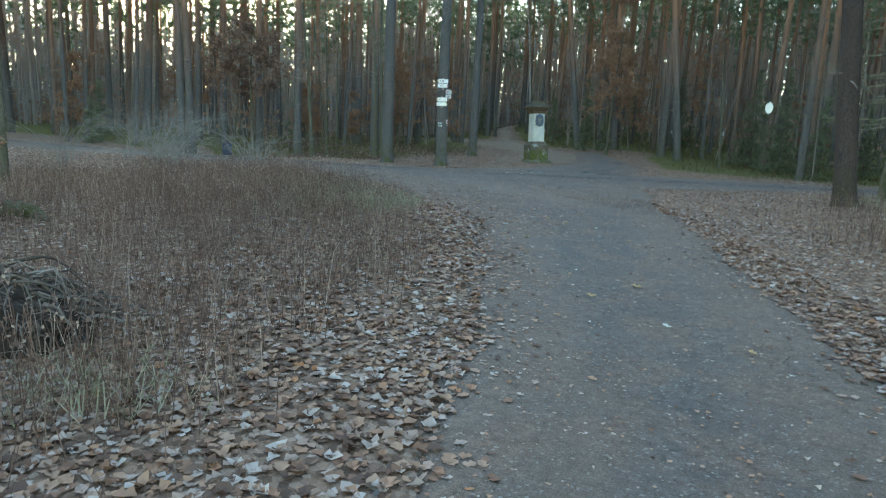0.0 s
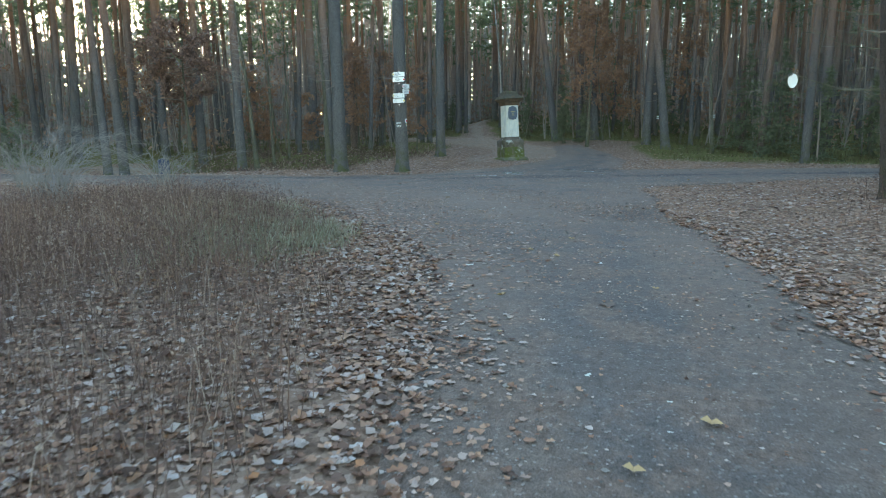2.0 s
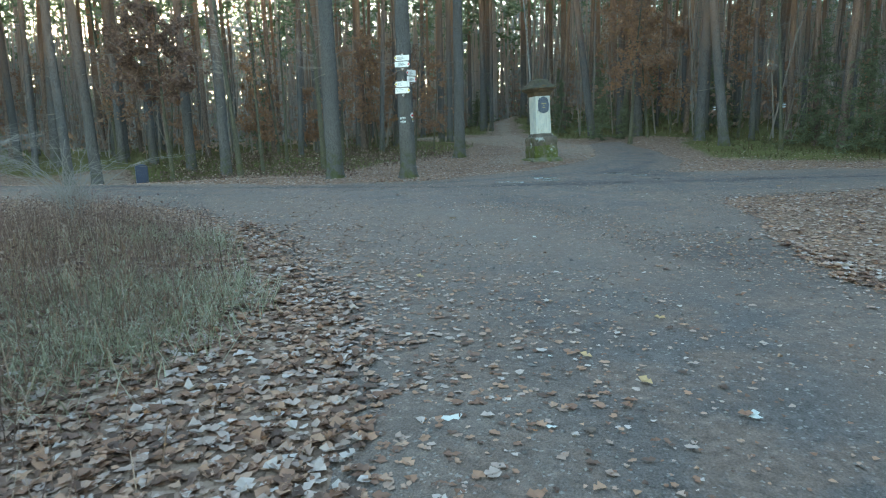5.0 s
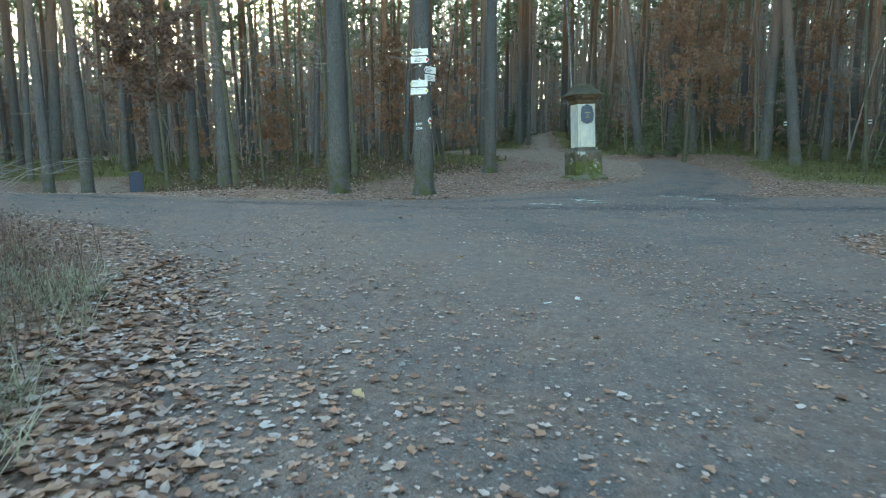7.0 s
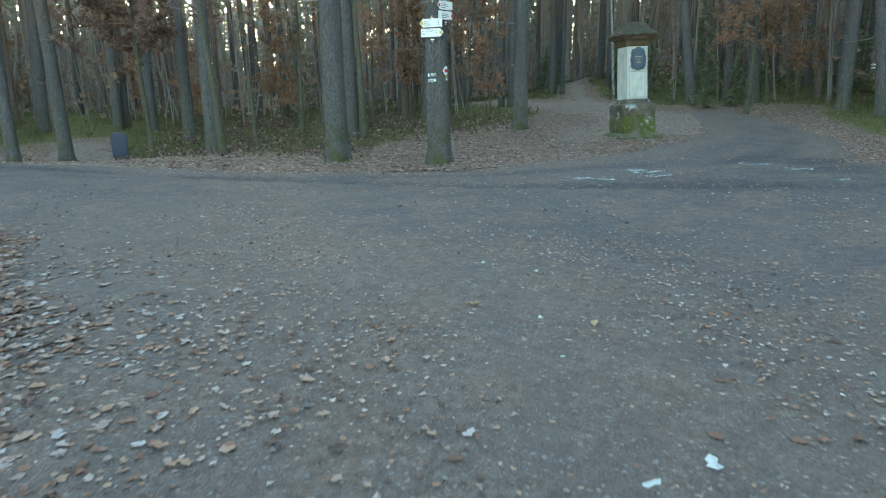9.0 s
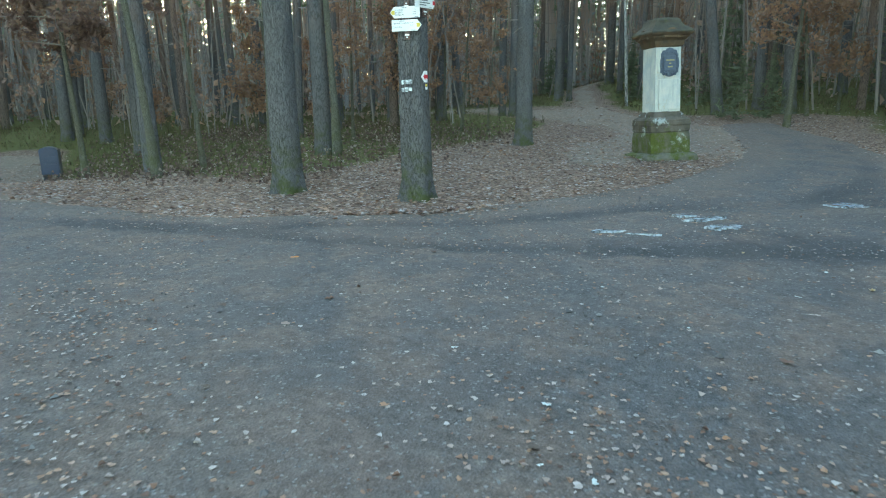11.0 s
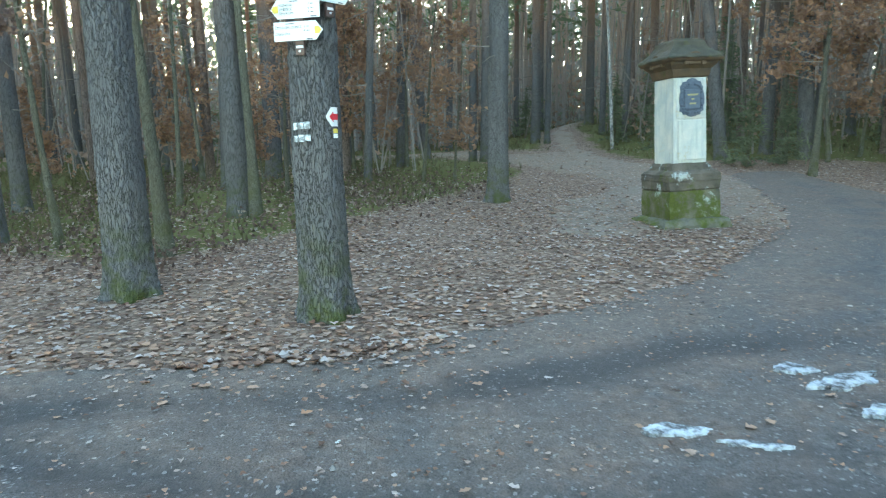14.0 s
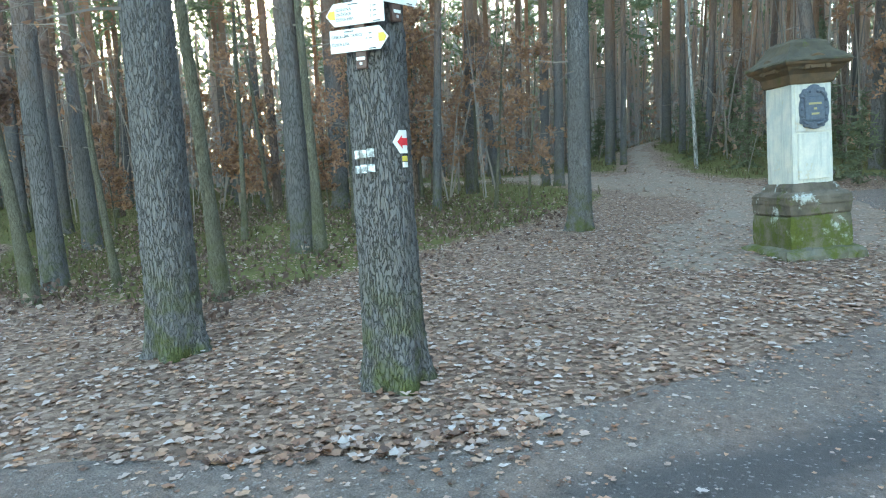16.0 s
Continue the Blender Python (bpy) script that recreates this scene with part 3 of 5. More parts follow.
def sapling(seed, height, dia, leaves, leaf_mat, lean=0.3, spread=1.2, low=0.3, label="young oak with withered brown leaves"):
    rng = np.random.default_rng(seed)
    tree = tagged(new("young_oak"), label, "tree", "young oaks")
    t = np.linspace(0, 1, 9)
    a = rng.uniform(0, 6.28)
    x = lean * t * math.cos(a) + 0.08 * np.sin(7 * t + a) * t
    y = lean * t * math.sin(a) + 0.08 * np.cos(6 * t + a) * t
    zz = t * height
    zz[0] = -0.1
    V, F = tube(np.stack([x, y, zz], -1), dia / 2 * (1 - 0.8 * t) * (1 + 0.5 * np.exp(-t * 25)), 8, 0.03, rng)
    part("trunk", raw_mesh("trunk", V, F, BARK_THIN, True), tree)
    wood, spots = Pile(), []
    n = int(12 + height * 3)
    for k in range(n):
        q = rng.uniform(low, 0.98)
        base = np.array([np.interp(q, t, x), np.interp(q, t, y), q * height])
        b = rng.uniform(0, 6.28)
        L = spread * (1.15 - 0.75 * q) * rng.uniform(0.5, 1.2)
        tip = np.array([math.cos(b) * L, math.sin(b) * L, L * rng.uniform(-0.05, 0.45)])
        s = np.linspace(0, 1, 5)[:, None]
        P = base + s * tip + rng.normal(0, 0.04, (5, 3)) * s
        wood.add(*tube(P, np.linspace(0.014, 0.003, 5), 3))
        for j in range(3):
            u = rng.uniform(0.3, 0.95)
            o = base + u * tip
            e = o + rng.normal(0, 0.28, 3) * L
            wood.add(*tube(np.stack([o, (o + e) / 2 + rng.normal(0, 0.03, 3), e]), [0.006, 0.004, 0.002], 3))
            m = max(1, int(leaves / n / 3))
            w = rng.uniform(0.1, 1.05, (m, 1))
            spots.append(o + w * (e - o) + rng.normal(0, 0.07, (m, 3)))
    tagged(part("branchwork", wood.mesh("branchwork", TWIG), tree), kind="stuff")
    if leaves:
        tagged(part("foliage", raw_mesh("foliage", *leaf_cards(rng, np.concatenate(spots), 0.14), leaf_mat), tree, "withered leaves still on the twigs"), kind="stuff")
    return tree


def spruce(seed, height):
    rng = np.random.default_rng(seed)
    tree = tagged(new("young_spruce"), "young dark green spruce growing among the pines", "tree", "young spruces")
    V, F = tube([(0, 0, -0.1), (0.02, 0, height * 0.5), (0, 0.02, height)], [0.05, 0.03, 0.005], 7)
    part("trunk", raw_mesh("trunk", V, F, BARK_THIN, True), tree)
    green = Pile()
    for k in range(int(height * 26)):
        q = rng.uniform(0.04, 1.0)
        a = rng.uniform(0, 6.28)
        L = (1 - q) * height * 0.3 * rng.uniform(0.6, 1.1) + 0.1
        base, tip = np.array([0, 0, q * height]), np.array([math.cos(a) * L, math.sin(a) * L, -0.18 * L])
        for u in np.arange(0.2, 1.05, 0.22 / max(0.25, L)):
            green.add(*tuft(rng, base + u * tip, 0.24, 6, 0.05))
    tagged(part("crown", green.mesh("crown", SPRUCE), tree, "dense dark green needles"), kind="stuff")
    return tree


def put(tree, x, y, rz=0.0, s=1.0, lean=(0.0, 0.0)):
    """A pose on the ground; lean: metres per metre of height, along x and y."""
    m = Matrix.Translation((x, y, h(x, y) - 0.03)) @ Matrix.Rotation(math.atan(lean[0]), 4, "Y") @ Matrix.Rotation(-math.atan(lean[1]), 4, "X")
    return m @ Matrix.Rotation(rz, 4, "Z")


PINES = [pine(10 + k, 18 + 1.1 * k, 1.0 * d, mat, c, label=lab) for k, (d, mat, c, lab) in enumerate((
    (0.30, BARK_GREY, 0.4, "slender pine with grey bark and high crown"),
    (0.36, BARK_GREY, 0.5, "tall pine with grey bark and a high green crown"),
    (0.28, BARK_RED, 0.4, "slender pine with reddish bark and high crown"),
    (0.40, BARK_RED, 0.52, "tall pine with reddish brown bark"),
    (0.24, BARK_GREY, 0.34, "thin pine with grey bark and sparse crown"),
    (0.44, BARK_GREY, 0.55, "thick old pine with fissured grey bark")))]
DIAS = [0.30, 0.36, 0.28, 0.40, 0.24, 0.44]
used = set()


def settle(bank, k, m):
    """The first use of a kind moves the original, further ones copy it."""
    ob = bank[k]
    if ob.name in used:
        return copy_thing(ob, m)
    used.add(ob.name)
    ob.matrix_basis = m
    return ob


# The trees that stand alone or by the road: x, y, trunk, lean
KEY = [
    (-14.8, 30.1, 0.42, (-0.02, 0)), (-16.9, 26.9, 0.36, (-0.01, 0)), (-21.6, 30.0, 0.4, (0, 0)), (-27.0, 31.4, 0.33, (0, 0)),
    (-19.6, 40.0, 0.42, (0, 0)), (-18.2, 43.2, 0.32, (-0.12, 0)), (-15.6, 41.8, 0.26, (0, 0)), (-15.05, 41.6, 0.32, (0, 0)),
    (-7.7, 42.2, 0.38, (-0.13, 0)), (-5.55, 42.2, 0.42, (-0.06, 0)), (-6.6, 43.4, 0.36, (0, 0)), (-2.7, 40.5, 0.42, (0, 0)),
    (-1.65, 38.6, 0.4, (-0.13, 0.02)), (-22.4, 26.2, 0.4, (-0.05, 0)), (-20.6, 23.8, 0.3, (-0.04, 0)),
    (-26.3, 30.6, 0.35, (0, 0)), (-24.8, 31.0, 0.38, (0, 0)), (-28.5, 36.9, 0.45, (0, 0)), (-19.5, 36.2, 0.5, (0, 0)),
    (-16.0, 49.0, 0.4, (0, 0)), (-15.3, 48.6, 0.25, (0, 0)), (-17.0, 44.7, 0.26, (0, 0)),
]
rng = np.random.default_rng(5)
for x, y, d, lean in KEY:
    k = 5 if d > 0.42 else 1
    ob = copy_thing(PINES[k], put(None, x, y, rng.uniform(0, 6.28), 1, lean) @ Matrix.Diagonal((d / DIAS[k], d / DIAS[k], 1, 1)))
    ob.matrix_basis = put(None, x, y, rng.uniform(0, 6.28), 1, lean)
    ob.scale = (d / DIAS[k], d / DIAS[k], 1)

# The wood around, in a loose scatter: the nearest are trees of their own, the rest make the far woods
taken = [(x, y) for x, y, d, lean in KEY] + [(-9.2, 25.45), (-7.3, 32.5), (-11.4, 25.3), (-11.0, 33.4), (3.55, 20.0), (4.7, 22.4)]
rng = np.random.default_rng(21)
spots = np.stack([rng.uniform(-95, 75, 9000), rng.uniform(-22, 125, 9000)], -1)
spots = spots[np.argsort(np.hypot(spots[:, 0] + 8, spots[:, 1] - 24))]
clear = (road_sd(spots[:, 0], spots[:, 1]) > 1.5) & (trail_sd(spots[:, 0], spots[:, 1]) > 0.6)
cells = {}
wood = []
for (x, y), ok in zip(spots, clear):
    if not ok:
        continue
    if -13.5 < x < -1 and 10 < y < 43 or -16 < x < -8 and y < 47 and y > 30 or -12 < x < 7 and y < 22 or -8 < x < 3 and y < 38:
        continue
    if -24 < x < -8 and 6 < y < 24 or -27 < x < -12 and 22 < y < 33:
        continue
    if y < 14 and rng.random() < 0.6:
        continue
    bearing, away = math.atan2(y - 24, x + 6), math.hypot(x + 6, y - 24)
    if away > 26 and abs(bearing - 2.45) < 0.4 and rng.random() < 0.22:
        continue
    gap = 2.05 if y > 36 or x < -24 else 2.4
    cx, cy = int(x // 3), int(y // 3)
    near = [p for i in (-1, 0, 1) for j in (-1, 0, 1) for p in cells.get((cx + i, cy + j), ())]
    if any(math.hypot(x - a, y - b) < gap for a, b in near + taken):
        continue
    cells.setdefault((cx, cy), []).append((x, y))
    wood.append((x, y))
for x, y in wood[:262]:
    k = int(rng.choice(6, p=[0.26, 0.14, 0.22, 0.06, 0.28, 0.04]))
    ob = settle(PINES, k, put(None, x, y, rng.uniform(0, 6.28), 1, rng.normal(0, 0.02, 2)))
    s = rng.uniform(0.7, 1.1)
    ob.scale = (s, s, rng.uniform(0.9, 1.12))


def far_woods(places):
    rng = np.random.default_rng(8)
    trunks, crowns = Pile(), Pile()
    for x, y in places:
        z, top, r = h(x, y) - 0.1, rng.uniform(14, 21), rng.uniform(0.08, 0.16)
        dx, dy = rng.normal(0, 0.4, 2)
        trunks.add(*tube([(x, y, z), (x + dx * 0.5, y + dy * 0.5, z + top / 2), (x + dx, y + dy, z + top)], [r, r * 0.75, r * 0.2], 5))
        low = rng.uniform(0.36, 0.55)
        sunward = abs(math.atan2(y - 24, x + 6) - 2.68) < 0.3
        for k in range(14 if sunward else 28):
            q = rng.uniform(low, 1.0)
            w = 0.4 + 1.5 * math.sin(math.pi * min(1.0, (q - low) / (1 - low) * 0.75 + 0.25))
            c = np.array([x + dx * q + rng.normal(0, w * 0.6), y + dy * q + rng.normal(0, w * 0.6), z + top * q])
            crowns.add(*tuft(rng, c, rng.uniform(0.6, 1.2), 6))
    woods = tagged(new("far_woods"), "distant pine wood of thin trunks and green crowns", "woods", kind="stuff")
    tagged(part("trunks", trunks.mesh("trunks", HAZED_BARK, True), woods), kind="stuff")
    tagged(part("crowns", crowns.mesh("crowns", NEEDLES), woods), kind="stuff")


far_woods(wood[262:1350])


# ---- near trees with modelled bark ----
PLATED = bark("fissured_pine_bark", (0.05, 0.046, 0.044), (0.095, 0.092, 0.09), (0.185, 0.18, 0.177), 0.95, 1.5)


def trunk_radius(z, dia, height):
    t = np.clip(z / height, 0, 1)
    return dia / 2 * (1 - 0.7 * t) * (1 + 0.3 * np.exp(-np.clip(z, 0, 9) / 0.2))


def plated_trunk(seed, dia, height, mat, sides=88):
    rng = np.random.default_rng(seed)
    z = np.concatenate([np.arange(-0.12, 5.2, 0.024), np.linspace(5.3, height, 14)])
    a = np.linspace(0, 2 * np.pi, sides, endpoint=False)
    A, Z = np.meshgrid(a, z)
    R = trunk_radius(Z, dia, height)
    # plates: cells of a jittered net, long in z, wrapped round the trunk
    nu, nv = max(7, int(dia * math.pi / 0.05)), int(height / 0.2)
    ju, jv, jt = rng.random((nv, nu)), rng.random((nv, nu)), rng.random((nv, nu))
    u = A / (2 * np.pi) * nu + 0.35 * np.sin(Z * 9 + A * 3) + 0.15 * np.sin(Z * 31 + A * 5)
    v = np.clip(Z / 0.2, 0, nv - 1.01) + 0.25 * np.sin(A * 9)
    iu, iv = np.floor(u).astype(int), np.floor(v).astype(int)
    f1, f2, tone = np.full(u.shape, 9.0), np.full(u.shape, 9.0), np.zeros(u.shape)
    for du in (-1, 0, 1):
        for dv in (-1, 0, 1):
            cu, cv = (iu + du) % nu, np.clip(iv + dv, 0, nv - 1)
            d = np.hypot(iu + du + ju[cv, cu] - u, iv + dv + jv[cv, cu] - v)
            tone = np.where(d < f1, jt[cv, cu], tone)
            f2 = np.minimum(f2, np.maximum(d, f1))
            f1 = np.minimum(f1, d)
    crack = np.clip((f2 - f1) / 0.3, 0, 1)
    lobes = 0.05 * np.exp(-np.clip(Z, 0, 9) / 0.22) * (np.cos(5 * A + seed) + 0.6 * np.cos(3 * A + 2))
    R = R + 0.013 * (crack ** 0.6 - 0.7) + 0.006 * (tone - 0.5) * crack + lobes + 0.006 * np.sin(3 * A + 2 * Z) + 0.003 * rng.standard_normal(u.shape)
    V = np.stack([R * np.cos(A), R * np.sin(A), Z], -1).reshape(-1, 3)
    n, k = len(z), sides
    i = np.arange(n - 1)[:, None] * k
    j = np.arange(k)[None]
    F = np.stack([i + j, i + (j + 1) % k, i + k + (j + 1) % k, i + k + j], -1).reshape(-1, 4)
    return raw_mesh("trunk", V, F, mat, True)


def plated_pine(seed, x, y, dia, height, label, lean=(0.0, 0.0), crown_bank=5, mat=PLATED):
    tree = tagged(new("pine_tree"), label, "tree", "roadside pines")
    tree.matrix_basis = put(None, x, y, 0, 1, lean)
    part("trunk", plated_trunk(seed, dia, height, mat), tree)
    for o in PINES[crown_bank].children:
        if o.name.startswith(("crown", "branchwork")):
            c = part(o.name.split(".")[0], o.data, tree)
            tagged(c, o["label"], kind="stuff")
    return tree


SIGN_TREE = plated_pine(3, -9.22, 25.52, 0.42, 21, "old grey pine carrying hiking signs and painted trail marks", (-0.012, 0.0))
plated_pine(4, -11.45, 25.3, 0.44, 22, "old grey pine with fissured bark and mossy foot", (-0.015, 0.01))
plated_pine(6, -11.05, 33.45, 0.42, 20, "grey pine standing alone beside the trail", (0.0, 0.0))
PLATED_DARK = bark("dark_red_pine_bark", (0.022, 0.02, 0.02), (0.062, 0.05, 0.046), (0.12, 0.095, 0.085), 0.5, 1.6)
plated_pine(7, 3.55, 20.0, 0.48, 21, "thick dark reddish pine on the leafy verge", (-0.1, 0.0), 5, PLATED_DARK)

# ---- signs and marks on the sign tree ----
WHITE_PAINT = Mat("white_sign_paint", 0.45, spec=0.4)
WHITE_PAINT.color(WHITE_PAINT.mix(WHITE_PAINT.mul(WHITE_PAINT.noise(WHITE_PAINT.coords(), 9, 5), 0.25), (0.7, 0.71, 0.69), (0.5, 0.52, 0.5)))
WHITE_PAINT = WHITE_PAINT.m
YELLOW = Mat("yellow_paint", 0.5).color((0.6, 0.46, 0.08)).m
RED = Mat("red_paint", 0.55).color((0.55, 0.03, 0.04)).m
INK = Mat("dark_lettering", 0.6).color((0.1, 0.115, 0.12)).m
BROWN_METAL = Mat("brown_bracket_paint", 0.5, spec=0.5).color((0.09, 0.05, 0.04)).m
STEEL = Mat("bolt_steel", 0.35, 0.9).color((0.6, 0.6, 0.6)).m
OLD_WHITE = Mat("worn_white_paint", 0.75)
OLD_WHITE.color(OLD_WHITE.mix(OLD_WHITE.ramp(OLD_WHITE.noise(OLD_WHITE.coords(), 28, 5), (0.42, (0, 0, 0)), (0.58, (1, 1, 1))), (0.2, 0.21, 0.21), (0.62, 0.68, 0.68)))
OLD_WHITE = OLD_WHITE.m


def box(w, d, hgt, bevel=0.004):
    bm = bmesh.new()
    bmesh.ops.create_cube(bm, size=1.0, matrix=Matrix.Diagonal((w, d, hgt, 1)))
    if bevel:
        bmesh.ops.bevel(bm, geom=bm.edges[:], offset=bevel, segments=2, affect="EDGES", profile=0.5)
    return bm


def outline(points, depth, bevel=0.0):
    """A flat plate in the xz plane with the given outline, facing -y."""
    bm = bmesh.new()
    vs = [bm.verts.new((x, 0, z)) for x, z in points]
    f = bm.faces.new(vs)
    r = bmesh.ops.extrude_face_region(bm, geom=[f])
    bmesh.ops.translate(bm, verts=[v for v in r["geom"] if isinstance(v, bmesh.types.BMVert)], vec=(0, depth, 0))
    bmesh.ops.recalc_face_normals(bm, faces=bm.faces[:])
    if bevel:
        bmesh.ops.bevel(bm, geom=bm.edges[:], offset=bevel, segments=1, affect="EDGES")
    return bm


def words(body, size, parent, x, z, mat=INK, name="lettering"):
    cu = bpy.data.curves.new(name, "FONT")
    cu.body, cu.size, cu.extrude = body, size, 0.0004
    cu.materials.append(mat)
    ob = new(name, cu)
    ob.parent = parent
    ob.matrix_basis = Matrix.Translation((x, -0.0045, z)) @ Matrix.Rotation(radians(90), 4, "X")
    return ob


def bars(parent, x, z, lengths, size=0.008, mat=INK):
    for k, L in enumerate(lengths):
        part("text_line", from_bm("text_line", box(L, 0.001, size, 0), mat), parent, "", Matrix.Translation((x + L / 2, -0.0045, z - k * size * 2.4)))


def arrow_sign(label, points_left, tip_mat, lines, numbers):
    """A trail sign board, 0.42 by 0.145 m, with an arrow end and a coloured tip."""
    w, hh, tip = 0.41, 0.142, 0.058
    s = -1 if points_left else 1
    pts = [(-s * w / 2, -hh / 2), (s * (w / 2 - tip), -hh / 2), (s * w / 2, 0), (s * (w / 2 - tip), hh / 2), (-s * w / 2, hh / 2)]
    sign = tagged(new("trail_sign"), label, "sign", "trail signs on the pine")
    board = part("board", from_bm("board", outline(pts, 0.006, 0.0015), WHITE_PAINT), sign)
    tp = [(s * (w / 2 - tip * 1.15), -0.026), (s * (w / 2 - tip * 0.5), -0.026), (s * (w / 2 - 0.012), 0), (s * (w / 2 - tip * 0.5), 0.026), (s * (w / 2 - tip * 1.15), 0.026)]
    part("tip_mark", from_bm("tip_mark", outline(tp, 0.003), tip_mat), board, "coloured arrow tip", Matrix.Translation((0, -0.0035, 0)))
    x0 = -w / 2 + (0.075 if points_left else 0.015)
    z = 0.02
    for text, size in lines:
        words(text, size, board, x0, z)
        z -= size * 1.25
    bars(board, x0 + 0.09, 0.055, [0.07], 0.006)
    for k, num in enumerate(numbers):
        words(num, 0.024, board, x0 + 0.24, 0.022 - k * 0.03)
        bars(board, x0 + 0.262, 0.03 - k * 0.03, [0.022], 0.006)
    bars(board, x0 + 0.26, -0.062, [0.05], 0.006)
    return sign


def on_trunk(angle, z, out, dia=0.42):
    """A pose on the sign tree's skin, facing out at the angle (degrees, in plan)."""
    a = radians(angle)
    r = float(trunk_radius(np.array([z]), dia, 21)[0]) + out
    return SIGN_TREE.matrix_basis @ Matrix.Translation((r * math.cos(a), r * math.sin(a), z)) @ Matrix.Rotation(a + math.pi / 2, 4, "Z")


def bracket(angle, z, tall):
    b = tagged(new("sign_bracket"), "brown metal bracket bolted to the pine behind the signs", "bracket", "sign brackets")
    part("plate", from_bm("plate", box(0.075, 0.03, tall, 0.006), BROWN_METAL), b)
    for q in (-1, 1):
        part("bolt", from_bm("bolt", box(0.018, 0.01, 0.018, 0.004), STEEL), b, "steel bolt head", Matrix.Translation((0, -0.018, q * (tall / 2 - 0.03))))
        part("label_plate", from_bm("label_plate", box(0.06, 0.003, 0.02, 0.001), WHITE_PAINT), b, "small white plate", Matrix.Translation((0, -0.0175, q * (tall / 2 - 0.062))))
    b.matrix_basis = on_trunk(angle, z, 0.022)
    return b


FRONT, SIDE = -76, -10
GROUPS = [
    (FRONT, 2.43, [(True, YELLOW, [("SOSNOVÁ", 0.024), ("OKŘEŠICE", 0.024), ("ČESKÁ LÍPA", 0.024)], ["1", "4", "7"]),
                   (False, YELLOW, [("ČESKÁ LÍPA, DUBICE", 0.024), ("", 0.014), ("ČESKÁ LÍPA", 0.024)], ["1", "4"])]),
    (FRONT + 4, 3.1, [(True, YELLOW, [], []), (False, RED, [], [])]),
    (SIDE, 2.72, [(True, RED, [], []), (False, RED, [], [])]),
]
for angle, z, boards in GROUPS:
    bracket(angle, z - 0.02, 0.48)
    for k, (left, tip, lines, nums) in enumerate(boards):
        colour = "yellow" if tip is YELLOW else "red"
        sg = arrow_sign("white metal %s trail sign with %s tip on the pine" % ("arrow" if lines else "weathered arrow", colour), left, tip, lines, nums)
        if not lines:
            bars(sg.children[0], -0.12, 0.02, [0.16, 0.2, 0.13], 0.012)
        sg.matrix_basis = on_trunk(angle, z + 0.082 - k * 0.164, 0.05) @ Matrix.Translation((-0.02 + 0.02 * k, 0, 0))


def curved_patch(name, dia, height, angle, z, points, mat, lift):
    """A painted patch that follows the trunk's round; points in metres (along the skin, up)."""
    bm = bmesh.new()
    f = bm.faces.new([bm.verts.new((x, 0, q)) for x, q in points])
    bmesh.ops.recalc_face_normals(bm, faces=[f])
    bmesh.ops.triangulate(bm, faces=bm.faces[:])
    for _ in range(3):
        bmesh.ops.subdivide_edges(bm, edges=bm.edges[:], cuts=1, use_grid_fill=True)
    for v in bm.verts:
        r = float(trunk_radius(np.array([z + v.co.z]), dia, height)[0]) + lift + 0.0025 * noise.noise(Vector((v.co.x * 60, 0, v.co.z * 40)))
        a = radians(angle) + v.co.x / r
        v.co = (r * math.cos(a), r * math.sin(a), z + v.co.z)
    return from_bm(name, bm, mat, True)


def rect(w, hh, cx=0.0, cz=0.0):
    return [(cx - w / 2, cz - hh / 2), (cx + w / 2, cz - hh / 2), (cx + w / 2, cz + hh / 2), (cx - w / 2, cz + hh / 2)]


def mark(label, pieces, angle, z):
    m = tagged(new("trail_mark"), label, "trail mark", "painted marks on the pine")
    m.matrix_basis = SIGN_TREE.matrix_basis
    for name, pts, mat, lift in pieces:
        part(name, curved_patch(name, 0.42, 21, angle, z, pts, mat, lift), m)


blots = []
for row in (0, 1):
    for col in range(3):
        blots.append(("stripe", rect(0.052, 0.055 - 0.006 * ((row + col) % 2), -0.058 + col * 0.058, 0.045 - row * 0.098 + 0.004 * col), OLD_WHITE, 0.0125))
mark("worn white painted trail stripes on the pine bark", blots, -88, 1.585)
mark("white and red arrow trail mark on the pine", [
    ("backing", [(-0.07, 0), (-0.02, 0.075), (0.05, 0.075), (0.05, -0.075), (-0.02, -0.075)], WHITE_PAINT, 0.0125),
    ("arrow", [(-0.04, 0), (0.0, 0.045), (0.0, 0.024), (0.05, 0.024), (0.05, -0.024), (0.0, -0.024), (0.0, -0.045)], RED, 0.0165),
    ("yellow_stripe", rect(0.05, 0.035, 0.02, -0.11), YELLOW, 0.0125), ("white_stripe", rect(0.05, 0.035, 0.02, -0.15), WHITE_PAINT, 0.0125)], -12, 1.7)


